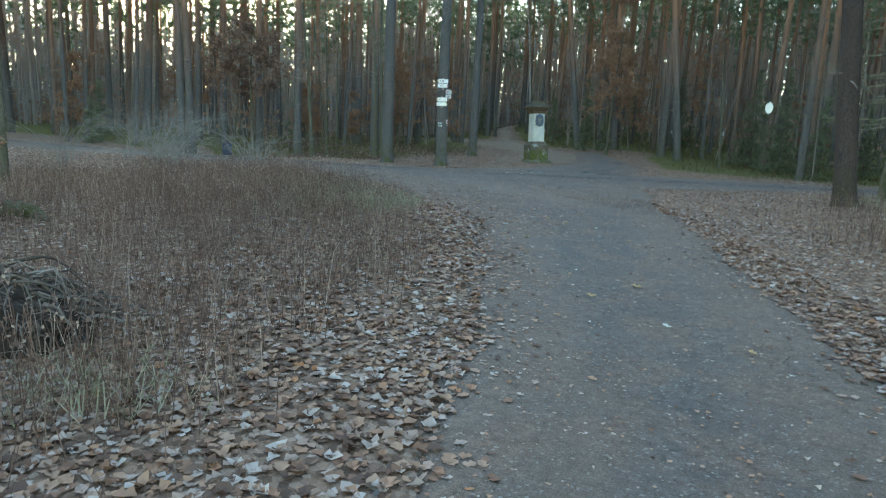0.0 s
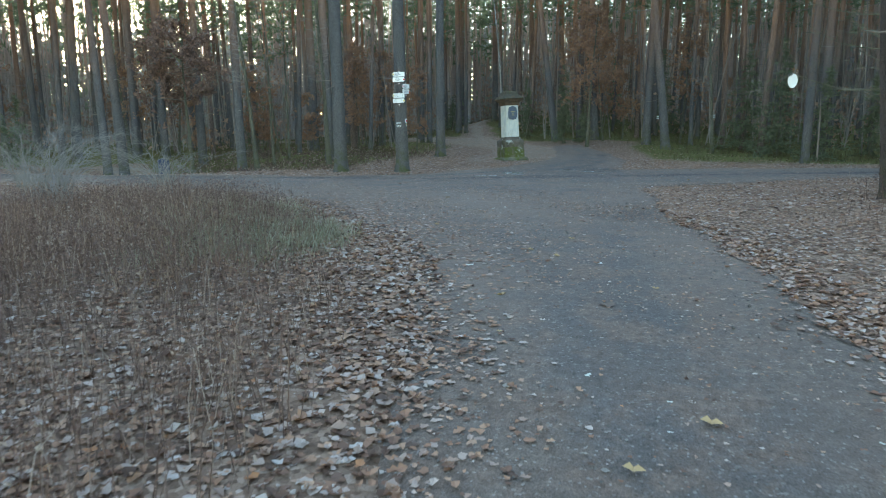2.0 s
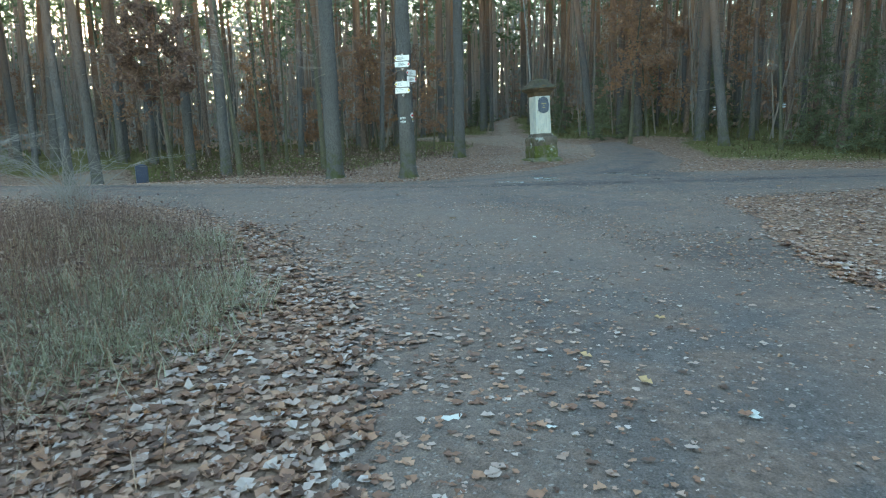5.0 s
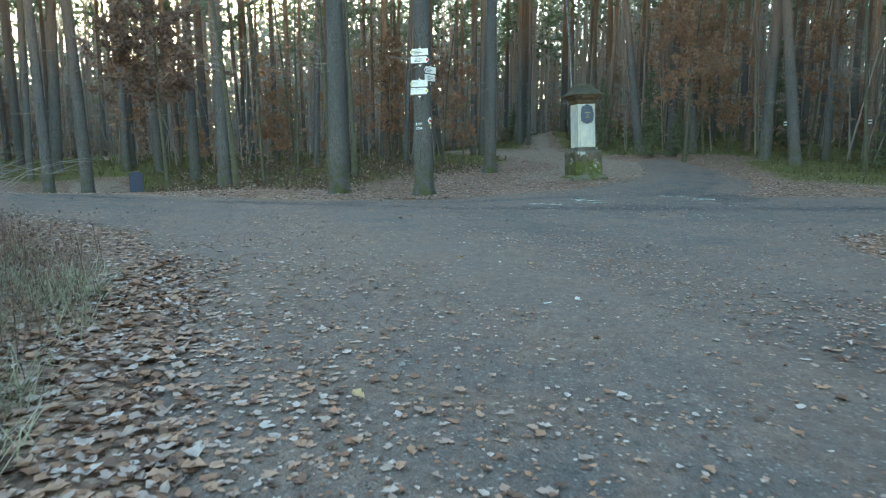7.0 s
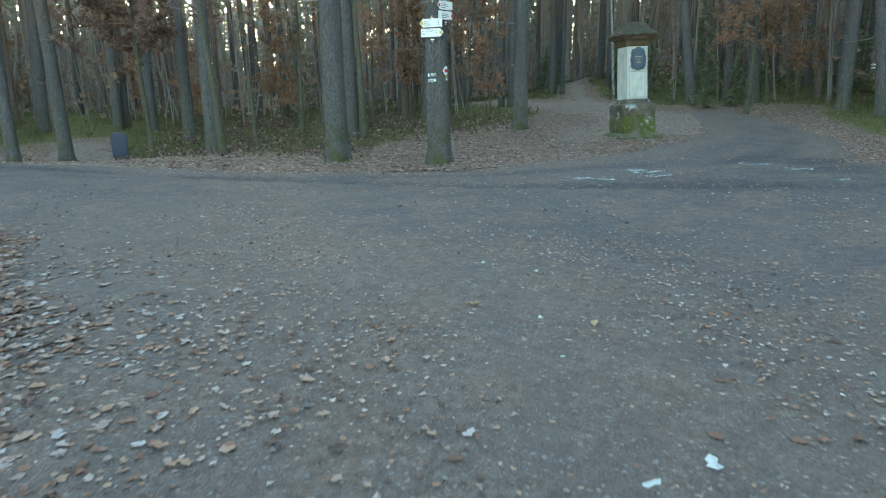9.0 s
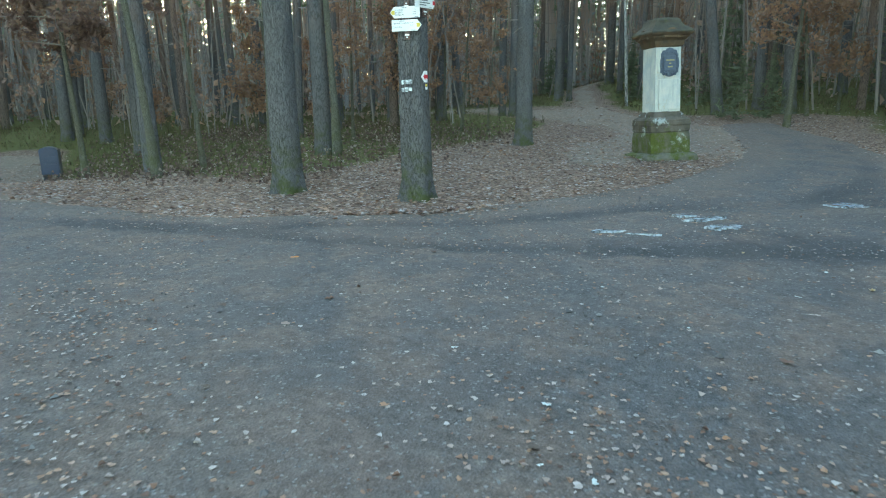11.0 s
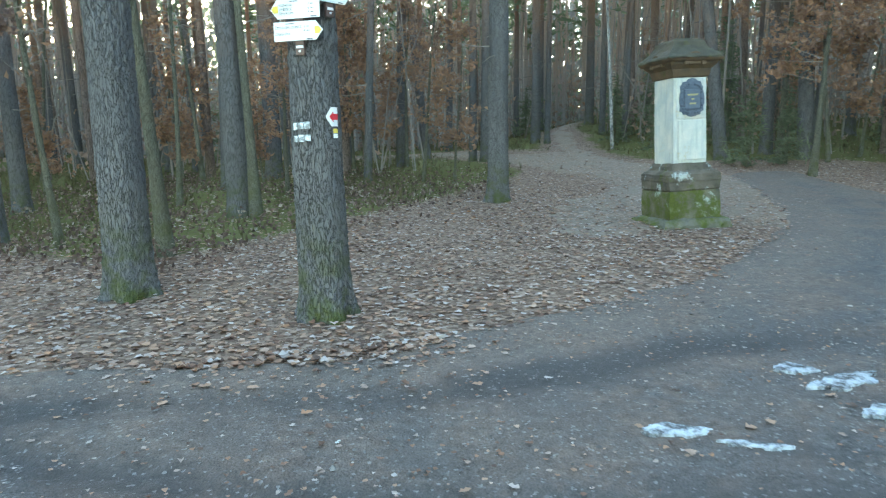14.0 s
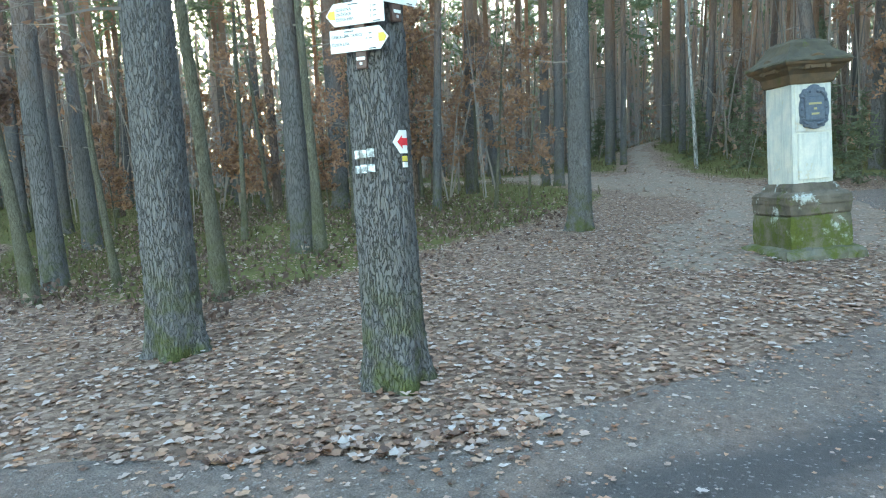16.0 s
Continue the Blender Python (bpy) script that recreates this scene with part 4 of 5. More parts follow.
# ---- the wayside pillar ----
def sandstone(name, base, alt, moss=0.0, plaster=None):
    m = Mat(name, 0.9, spec=0.2)
    co = m.coords()
    a, b = m.noise(co, 3.5, 6, 0.65), m.noise(co, 40, 5, 0.7)
    c = m.mix(m.ramp(a, (0.35, (0, 0, 0)), (0.65, (1, 1, 1))), base, alt)
    c = m.mix(m.mul(b, 0.4), c, tuple(0.45 * v for v in base))
    if name.startswith("lime"):
        streak = m.noise(m.coords((6, 6, 0.7)), 2.5, 6, 0.7)
        c = m.mix(m.ramp(streak, (0.5, (0, 0, 0)), (0.72, (0.75, 0.75, 0.75))), c, (0.27, 0.3, 0.29))
        c = m.mix(m.ramp(m.noise(co, 1.7, 7, 0.75), (0.58, (0, 0, 0)), (0.66, (0.6, 0.6, 0.6))), c, (0.42, 0.33, 0.2))
    if plaster:
        c = m.mix(m.ramp(m.noise(co, 2.2, 6, 0.7), (0.56, (0, 0, 0)), (0.62, (1, 1, 1))), c, plaster)
    if moss:
        k = m.ramp(m.noise(co, 3.0, 8, 0.75), (0.64 - 0.28 * moss, (0, 0, 0)), (0.76 - 0.28 * moss, (0.9, 0.9, 0.9)))
        c = m.mix(k, c, m.mix(b, (0.026, 0.034, 0.006), (0.1, 0.115, 0.016)))
    m.color(c)
    return m.bump(m.mix(0.5, a, b), 0.02, 0.7).m


SHAFT_MAT = sandstone("limewashed_stone", (0.58, 0.56, 0.48), (0.4, 0.44, 0.43))
CAP_MAT = sandstone("brown_weathered_sandstone", (0.13, 0.085, 0.05), (0.065, 0.055, 0.042), 0.15)
ROOF_MAT = sandstone("mossy_roof_stone", (0.085, 0.075, 0.052), (0.05, 0.047, 0.036), 0.4)
PLINTH_MAT = sandstone("grey_plinth_stone", (0.14, 0.12, 0.095), (0.06, 0.052, 0.04), 0.35, (0.33, 0.36, 0.34))
MOSSY = sandstone("moss_covered_stone", (0.15, 0.14, 0.1), (0.07, 0.065, 0.05), 0.74, (0.34, 0.38, 0.35))
SLAB_MAT = sandstone("mossy_slab", (0.14, 0.13, 0.1), (0.1, 0.1, 0.07), 0.62)
IRON = Mat("blue_grey_cast_iron", 0.55, 0.3)
IRON.color(IRON.mix(IRON.noise(IRON.coords(), 30, 4), (0.045, 0.06, 0.085), (0.13, 0.16, 0.2)))
IRON = IRON.m
GOLD = Mat("dull_gold_lettering", 0.5).color((0.3, 0.26, 0.13)).m


def loft(profile, rough=0.0, seed=0, cuts=6, bevel=0.0):
    """Square rings of half widths at heights, skinned: mouldings of a square pillar. rough: weathering in metres."""
    bm = bmesh.new()
    rings = []
    for half, z in profile:
        ring = []
        for sx, sy in ((-1, -1), (1, -1), (1, 1), (-1, 1)):
            nx, ny = (1, 0) if (sx, sy) in ((-1, -1),) else (0, 1) if (sx, sy) == (1, -1) else (-1, 0) if (sx, sy) == (1, 1) else (0, -1)
            for k in range(cuts):
                t = 2 * half * k / cuts
                ring.append(bm.verts.new((sx * half + nx * t, sy * half + ny * t, z)))
        rings.append(ring)
    n = len(rings[0])
    for a, b in zip(rings, rings[1:]):
        for k in range(n):
            bm.faces.new((a[k], a[(k + 1) % n], b[(k + 1) % n], b[k]))
    bm.faces.new(rings[-1])
    bm.faces.new(rings[0][::-1])
    if rough:
        for v in bm.verts:
            d = noise.noise_vector(v.co * 7 + Vector((seed, 0, 0))) * rough + noise.noise_vector(v.co * 23 + Vector((seed, 5, 0))) * rough * 0.5
            v.co += d
            corner = abs(abs(v.co.x) - abs(v.co.y)) < 0.02
            if corner:
                v.co.x *= 1 - 0.6 * rough
                v.co.y *= 1 - 0.6 * rough
    return bm


def pillar():
    p = tagged(new("wayside_pillar"), "white limewashed stone wayside pillar with mossy plinth and cap", "wayside shrine")
    part("base_slab", from_bm("base_slab", loft([(0.66, -0.12), (0.65, 0.06), (0.6, 0.13), (0.5, 0.155)], 0.045, 1, 14), SLAB_MAT), p, "low mossy stone slab")
    part("lower_block", from_bm("lower_block", loft([(0.485, 0.09), (0.492, 0.25), (0.49, 0.45), (0.48, 0.585), (0.47, 0.6)], 0.016, 2, 12), MOSSY), p, "stone block covered in green moss")
    part("upper_block", from_bm("upper_block", loft([(0.47, 0.605), (0.486, 0.625), (0.488, 0.74), (0.5, 0.77), (0.495, 0.83)], 0.016, 3, 12), PLINTH_MAT), p, "grey weathered stone course")
    part("moulding", from_bm("moulding", loft([(0.49, 0.832), (0.49, 0.87), (0.45, 0.91), (0.39, 0.94), (0.365, 1.0), (0.33, 1.05)], 0.014, 4, 10), PLINTH_MAT), p, "sloping stone moulding with moss")
    part("shaft", from_bm("shaft", loft([(0.315, 1.04), (0.315, 1.35), (0.312, 1.8), (0.31, 2.42)], 0.004, 5, 8), SHAFT_MAT), p, "limewashed shaft with streaks")
    pan = box(0.5, 0.03, 0.64, 0.008)
    part("lower_panel", from_bm("lower_panel", pan, SHAFT_MAT), p, "raised limewashed panel", Matrix.Translation((0.015, -0.322, 1.42)))
    up = box(0.56, 0.028, 0.64, 0.008)
    part("upper_panel", from_bm("upper_panel", up, SHAFT_MAT), p, "raised panel behind the plaque", Matrix.Translation((0.01, -0.32, 2.085)))
    # the plaque: a framed tablet with scrolled border
    bm = bmesh.new()
    pts = []
    for k in range(56):
        a = 2 * math.pi * k / 56
        c, s = math.cos(a), math.sin(a)
        rx, rz = 0.225, 0.27
        e = 0.55
        r = 1 + 0.045 * math.cos(a * 12) + 0.03 * math.cos(a * 5 + 1)
        x = math.copysign(abs(c) ** e, c) * rx * r
        z = math.copysign(abs(s) ** e, s) * rz * r + (0.05 * math.exp(-((c / 0.3) ** 2)) if s > 0 else 0)
        pts.append((x, z))
    plaque = part("plaque", from_bm("plaque", outline(pts, 0.03, 0.004), IRON), p, "blue-grey cast plaque with scrolled border", Matrix.Translation((0.01, -0.362, 2.08)))
    tab = box(0.31, 0.02, 0.33, 0.02)
    part("tablet", from_bm("tablet", tab, IRON), plaque, "", Matrix.Translation((0, -0.008, -0.01)))
    rs = random.Random(4)
    for k in range(22):
        a = 2 * math.pi * k / 22
        b2 = bmesh.new()
        bmesh.ops.create_uvsphere(b2, u_segments=8, v_segments=5, radius=1.0)
        sc = Matrix.Diagonal((rs.uniform(0.02, 0.034), 0.018, rs.uniform(0.02, 0.036), 1))
        part("scroll", from_bm("scroll", b2, IRON, True), plaque, "", Matrix.Translation((0.193 * math.copysign(abs(math.cos(a)) ** 0.6, math.cos(a)), -0.004, 0.225 * math.copysign(abs(math.sin(a)) ** 0.6, math.sin(a)))) @ sc)
    for z, L in ((0.07, 0.2), (0.0, 0.05), (-0.07, 0.12)):
        part("text_line", from_bm("text_line", box(L, 0.004, 0.028, 0.001), GOLD), plaque, "dull gold unreadable lettering", Matrix.Translation((0, -0.0205, z - 0.01)))
    part("cornice", from_bm("cornice", loft([(0.33, 2.425), (0.345, 2.45), (0.36, 2.5), (0.37, 2.55), (0.4, 2.58), (0.44, 2.62), (0.45, 2.645), (0.5, 2.67), (0.52, 2.705)], 0.008, 6, 10), CAP_MAT), p, "stepped brown sandstone cornice")
    part("roof", from_bm("roof", loft([(0.528, 2.708), (0.52, 2.735), (0.44, 2.8), (0.37, 2.86), (0.315, 2.93), (0.295, 2.99), (0.25, 3.03)], 0.02, 7, 10), ROOF_MAT), p, "mossy stepped stone roof")
    for rot in range(4):
        arch = bmesh.new()
        prof = []
        for k in range(13):
            a = math.pi * k / 12
            prof.append((0.2 * math.cos(a), 0.21 * math.sin(a)))
        inner = [(0.125 * x / 0.2, 0.135 * z / 0.21) for x, z in prof[::-1]]
        part("arch", from_bm("arch", outline(prof + inner, 0.2, 0.006), CAP_MAT), p, "carved stone arch on the cap", Matrix.Rotation(rot * math.pi / 2, 4, "Z") @ Matrix.Translation((0, -0.478, 2.6)))
        shell = outline([(0.11 * math.cos(math.pi * k / 10) * (1 + 0.08 * (k % 2)), 0.12 * math.sin(math.pi * k / 10) * (1 + 0.08 * (k % 2))) for k in range(11)], 0.16, 0.004)
        part("rosette", from_bm("rosette", shell, CAP_MAT), p, "carved stone half rosette", Matrix.Rotation(rot * math.pi / 2, 4, "Z") @ Matrix.Translation((0, -0.47, 2.61)))
    p.matrix_basis = Matrix.Translation((-7.28, 31.85, h(-7.28, 31.85) - 0.02)) @ Matrix.Rotation(radians(-2.8), 4, "Y") @ Matrix.Rotation(radians(40), 4, "Z")
    p.scale = (0.86, 0.86, 0.91)
    return p


pillar()


# ---- litter bin ----
def litter_bin():
    blue = Mat("dark_blue_plastic", 0.45, spec=0.5)
    blue.color(blue.mix(blue.noise(blue.coords(), 14, 5), (0.007, 0.016, 0.04), (0.016, 0.032, 0.075)))
    grey = Mat("dark_bin_side", 0.6).color((0.04, 0.042, 0.045)).m
    b = tagged(new("litter_bin"), "dark blue upright litter bin beside the forest path", "bin")
    pts = [(-0.2, 0), (0.2, 0), (0.21, 0.62)] + [(0.21 * math.cos(a), 0.62 + 0.1 * math.sin(a)) for a in np.linspace(0.3, math.pi - 0.3, 9)] + [(-0.21, 0.62)]
    part("body", from_bm("body", outline(pts, 0.3, 0.012), blue.m), b, "", Matrix.Translation((0, -0.15, 0.14)))
    part("side_panel", from_bm("side_panel", box(0.02, 0.31, 0.66, 0.005), grey), b, "dark side panel", Matrix.Translation((0.215, 0, 0.46)))
    for z in (0.62, 0.5, 0.42):
        part("rib", from_bm("rib", box(0.3, 0.02, 0.025, 0.006), blue.m), b, "", Matrix.Translation((0, -0.152, z)))
    for x in (-0.15, 0.15):
        part("foot", from_bm("foot", box(0.06, 0.28, 0.16, 0.008), grey), b, "", Matrix.Translation((x, 0, 0.07)))
    b.matrix_basis = Matrix.Translation((-21.1, 27.05, h(-21.1, 27.05))) @ Matrix.Rotation(radians(52), 4, "Z")
    b.scale = (1.0, 1.0, 0.95)


litter_bin()

# ---- young trees and shrubs ----
OAKS = [
    sapling(31, 5.5, 0.09, 1500, BROWN_LEAF, 0.5, 1.5, 0.25),
    sapling(32, 4.0, 0.06, 1200, BROWN_LEAF, 0.4, 1.2, 0.2),
    sapling(33, 7.0, 0.11, 1700, BROWN_LEAF, 0.7, 1.7, 0.35, "slim young oak with orange-brown leaves"),
    sapling(34, 8.5, 0.16, 2600, DARK_OAK, 0.5, 2.6, 0.33, "young oak with purple-brown withered crown"),
    sapling(35, 9.5, 0.17, 0, BROWN_LEAF, 0.7, 0.9, 0.3, "slim bare young tree with mossy foot"),
    sapling(36, 8.0, 0.12, 60, BROWN_LEAF, 1.0, 0.8, 0.3, "slim leaning young tree, almost bare"),
    sapling(37, 9.0, 0.2, 3000, BROWN_LEAF, 0.4, 2.6, 0.32, "young oak with a broad crown of orange-brown leaves"),
    sapling(38, 6.2, 0.15, 5200, DARK_OAK, 0.3, 3.0, 0.45, "young oak with a wide purple-brown withered crown"),
]
for k, x, y, rz, s in ((4, -12.9, 26.9, 2.6, 1.0), (5, -17.6, 31.1, 1.0, 1.0), (4, -14.3, 30.0, 0.5, 1.1), (5, -15.5, 27.1, 4.0, 0.9), (4, -15.4, 25.9, 2.0, 0.95), (7, -19.4, 26.9, 2.0, 1.0), (6, -16.0, 32.8, 1.0, 0.5), (0, -13.6, 36.5, 2.0, 0.8), (6, -6.2, 43.0, 0.4, 1.0), (6, -5.4, 38.9, 2.4, 0.75), (6, -17.2, 40.0, 3.4, 0.6),
                       (2, -5.0, 41.5, 0.3, 1.0), (0, -4.2, 43.0, 1.3, 1.0), (2, -17.5, 37.5, 2.2, 0.8), (1, -18.6, 34.8, 3.1, 0.8),
                       (4, 0.4, 38.1, 1.1, 0.9), (2, -1.2, 42.6, 2.5, 1.0), (5, -14.6, 36.6, 0.2, 0.8)):
    ob = settle(OAKS, k, put(None, x, y, rz))
    ob.scale = (s, s, s)
rng = np.random.default_rng(77)
n = 0
while n < 46:
    a, r = rng.uniform(-0.9, 3.6), rng.uniform(17, 52)
    x, y = -6 + r * math.cos(a), 24 + r * math.sin(a) * 0.9
    if trail_sd(x, y) < 1.5 or road_sd(x, y) < 1.5 or (-13 < x < -1 and y < 38) or (x > -3 and y < 32):
        continue
    ob = settle(OAKS, int(rng.choice(6, p=[0.26, 0.22, 0.22, 0.06, 0.14, 0.1])), put(None, x, y, rng.uniform(0, 6.28)))
    s = rng.uniform(0.7, 1.15)
    ob.scale = (s, s, s)
    n += 1

SPRUCES = [spruce(51, 3.4), spruce(52, 2.2), spruce(53, 5.0)]
for k, x, y, s in ((1, -6.9, 40.4, 1.0), (1, -6.0, 41.0, 0.9), (0, -10.2, 45.9, 0.85), (2, 3.0, 37.5, 1.0), (0, 4.6, 36.4, 1.1), (2, 1.8, 40.2, 1.0), (0, 6.5, 38.0, 1.0), (1, -27.0, 24.5, 1.0),
                   (0, -28.5, 26.2, 0.9), (2, 8.8, 40.0, 1.0), (1, -12.3, 48.2, 1.0), (1, -12.6, 49.6, 1.2), (0, -11.6, 50.6, 1.0), (2, -8.2, 46.4, 0.9), (0, -18.6, 56.0, 1.0), (1, -18.0, 53.0, 1.1), (1, -15.1, 57.0, 1.2), (2, -9.0, 55.0, 1.1), (0, -6.0, 52.0, 1.3), (2, -2.5, 47.5, 1.0), (2, -30.0, 45.0, 1.1), (2, 12.0, 37.0, 1.2)):
    ob = settle(SPRUCES, k, put(None, x, y, 1.7 * x))
    ob.scale = (s, s, s)


def bare_shrub(seed, x, y, size, stems=20):
    rng = np.random.default_rng(seed)
    shrub = tagged(new("bare_shrub"), "bare grey shrub with arching twigs in dead grass", "shrub", "bare shrubs")
    pile = Pile()
    for k in range(stems):
        a, L = rng.uniform(0, 6.28), size * rng.uniform(0.5, 1.1)
        t = np.linspace(0, 1, 7)[:, None]
        out = np.array([math.cos(a), math.sin(a), 0]) * rng.uniform(0.25, 1.0) * L
        P = t * np.array([0, 0, L]) + out * t ** 1.7 - np.array([0, 0, 1]) * 0.35 * L * t ** 3 + rng.normal(0, 0.02, (7, 3)) * size * t + rng.normal(0, 0.1, 3) * [1, 1, 0]
        pile.add(*tube(P, np.linspace(0.008, 0.002, 7), 4))
        for j in range(6):
            q = rng.integers(2, 6)
            e = P[q] + out * rng.uniform(0.1, 0.5) + rng.normal(0, 0.14, 3) * L
            pile.add(*tube(np.stack([P[q], (P[q] + e) / 2 + rng.normal(0, 0.03, 3), e]), [0.0035, 0.0025, 0.0012], 3))
    tagged(part("twigwork", pile.mesh("twigwork", TWIG_GREY), shrub), kind="stuff")
    shrub.matrix_basis = Matrix.Translation((x, y, h(x, y) - 0.02))


for k, (x, y, s) in enumerate(((-12.6, 15.6, 2.3), (-14.2, 16.6, 2.6), (-11.0, 14.2, 1.6), (-16.5, 17.5, 2.2), (-13.5, 13.0, 2.0), (-11.3, 17.0, 2.2), (-10.2, 16.2, 1.5), (-12.2, 14.6, 2.4))):
    bare_shrub(60 + k, x, y, s)
for x, y, d, s in ((-11.8, 10.5, 0, 1.0), (-12.4, 10.9, 1, 0.9), (-12.9, 10.2, 0, 0.8)):
    ob = copy_thing(OAKS[4], put(None, x, y, 2.0 * d))
    ob.scale = (s, s, 1.1)
ob = copy_thing(OAKS[1], put(None, -8.0, 7.4, 0.6))
ob.scale = (0.55, 0.55, 0.4)
ob["label"] = "low oak sapling with bright orange leaves"


def birch(seed, height, dia):
    rng = np.random.default_rng(seed)
    tree = tagged(new("birch_tree"), "slender pale birch trunk leaning among the pines", "tree")
    V, F, (x, y, z, r) = pine_trunk(rng, height, dia, 0.3, 1.15, 10)
    part("trunk", raw_mesh("trunk", V, F, BARK_BIRCH, True), tree)
    wood = Pile()
    for k in range(26):
        zz, a, L = rng.uniform(0.45, 0.98) * height, rng.uniform(0, 6.28), rng.uniform(0.5, 1.5)
        base = np.array([np.interp(zz, z, x), np.interp(zz, z, y), zz])
        s = np.linspace(0, 1, 4)[:, None]
        wood.add(*tube(base + s * np.array([math.cos(a) * L, math.sin(a) * L, L * 0.8]) + rng.normal(0, 0.05, (4, 3)) * s, np.linspace(0.012, 0.003, 4), 3))
    tagged(part("branchwork", wood.mesh("branchwork", TWIG), tree), kind="stuff")
    return tree


birch(91, 13, 0.13).matrix_basis = put(None, -11.9, 46.2, 0.4, 1, (-0.09, 0.0))


def mossy_log():
    rng = np.random.default_rng(3)
    log = tagged(new("rotten_log"), "short mossy rotten log among dead leaves", "log")
    t = np.linspace(0, 1, 9)[:, None]
    P = t * np.array([0.9, 0.25, 0.0]) + np.array([0, 0, 0.08]) + np.array([0, 0, 0.12]) * np.sin(math.pi * t)
    part("wood", raw_mesh("wood", *tube(P, [0.02, 0.07, 0.1, 0.11, 0.11, 0.1, 0.09, 0.07, 0.02], 12, 0.08, rng), BARK_THIN, True), log)
    log.matrix_basis = Matrix.Translation((-7.8, 7.7, h(-7.8, 7.7)))


mossy_log()


ROOT = leafy("dead_roots", (0.0, (0.03, 0.026, 0.022)), (0.6, (0.09, 0.078, 0.066)), (1.0, (0.26, 0.24, 0.22)), trans=0.0)
BLACK_SOIL = Mat("black_root_soil", 0.95, spec=0.1)
BLACK_SOIL.color(BLACK_SOIL.mix(BLACK_SOIL.noise(BLACK_SOIL.coords(), 14, 6, 0.7), (0.008, 0.007, 0.006), (0.07, 0.055, 0.045)))
BLACK_SOIL = BLACK_SOIL.m


def brush_pile():
    rng = np.random.default_rng(14)
    pile = tagged(new("brush_pile"), "heap of dead grass, roots and twigs on the verge", "brush pile", kind="stuff")
    wood = Pile()
    for k in range(150):
        a, r = rng.uniform(0, 6.28), rng.uniform(0, 0.75) ** 0.8
        base = np.array([math.cos(a) * r * 0.9, math.sin(a) * r * 0.7, 0.42 * (1 - r) + rng.uniform(-0.05, 0.12)])
        t = np.linspace(0, 1, 6)[:, None]
        d = np.array([math.cos(a + rng.normal(0, 0.7)), math.sin(a + rng.normal(0, 0.7)), 0]) * rng.uniform(0.2, 0.6)
        P = base + d * t + np.array([0, 0, 1]) * (0.25 * t - 0.5 * t ** 2) * rng.uniform(0.3, 1.1) + rng.normal(0, 0.015, (6, 3))
        wood.add(*tube(P, np.linspace(0.009, 0.002, 6) * rng.uniform(0.4, 1.9), 4))
    me = wood.mesh("brush_pile", ROOT)
    tagged(part("twigwork", me, pile), kind="stuff")
    bm = bmesh.new()
    bmesh.ops.create_icosphere(bm, subdivisions=4, radius=1.0)
    for v in bm.verts:
        v.co += noise.noise_vector(v.co * 3) * 0.25 + noise.noise_vector(v.co * 11) * 0.1
        v.co = Vector((v.co.x * 0.62, v.co.y * 0.5, v.co.z * 0.3))
    tagged(part("soil", from_bm("soil", bm, BLACK_SOIL, True), pile, "dark soil and roots"), kind="stuff")
    pile.matrix_basis = Matrix.Translation((-3.4, 5.1, h(-3.4, 5.1)))


brush_pile()

# a slim bare tree on the verge, with a white plate hung on one of its long branches
def branchy_tree(x, y, plate_at):
    rng = np.random.default_rng(19)
    tree = tagged(new("slim_bare_tree"), "slim bare tree with long sweeping side branches", "tree")
    z = np.linspace(-0.1, 11, 12)
    P = np.stack([0.12 * np.sin(z * 0.5), 0.08 * np.cos(z * 0.7), z], -1)
    part("trunk", raw_mesh("trunk", *tube(P, 0.12 * (1 - 0.07 * np.clip(z, 0, 11)), 10, 0.03, rng), BARK_THIN, True), tree)
    tree.matrix_basis = Matrix.Translation((x, y, h(x, y)))
    goal = np.array(plate_at) - np.array([x, y, h(x, y)])
    wood = Pile()
    reaches = [goal] + [np.array([math.cos(a) * L, math.sin(a) * L, q]) for a, L, q in zip(rng.uniform(2.2, 4.4, 16), rng.uniform(1.6, 3.6, 16), rng.uniform(1.4, 6.5, 16))]
    for e in reaches:
        o = np.array([0.0, 0.0, e[2] - 0.15])
        t = np.linspace(0, 1, 7)[:, None]
        B = o + t * (e - o) + np.array([0, 0, -0.25]) * np.sin(math.pi * t) + rng.normal(0, 0.03, (7, 3)) * t * (1 - t) * 4
        wood.add(*tube(B, np.linspace(0.026, 0.006, 7), 5))
        for k in range(7):
            q = B[rng.integers(1, 7)]
            g = q + rng.normal(0, 0.32, 3) + (e - o) * 0.12
            wood.add(*tube(np.stack([q, (q + g) / 2 + rng.normal(0, 0.04, 3), g]), [0.008, 0.005, 0.002], 3))
    tagged(part("branchwork", wood.mesh("branchwork", TWIG_GREEN), tree), kind="stuff")


PLATE_AT = (1.72, 20.5, 2.37)
branchy_tree(4.7, 22.4, (PLATE_AT[0], PLATE_AT[1] + 0.02, PLATE_AT[2] + 0.12))
plate = tagged(new("white_plate"), "small rounded white plate hung on a bare branch", "sign")
bm = bmesh.new()
bmesh.ops.create_cone(bm, cap_ends=True, segments=24, radius1=0.12, radius2=0.12, depth=0.012)
bmesh.ops.rotate(bm, verts=bm.verts[:], matrix=Matrix.Rotation(radians(90), 3, "X"))
part("disc", from_bm("disc", bm, WHITE_PAINT), plate)
plate.matrix_basis = Matrix.Translation(PLATE_AT) @ Matrix.Diagonal((0.72, 1, 1.15, 1))
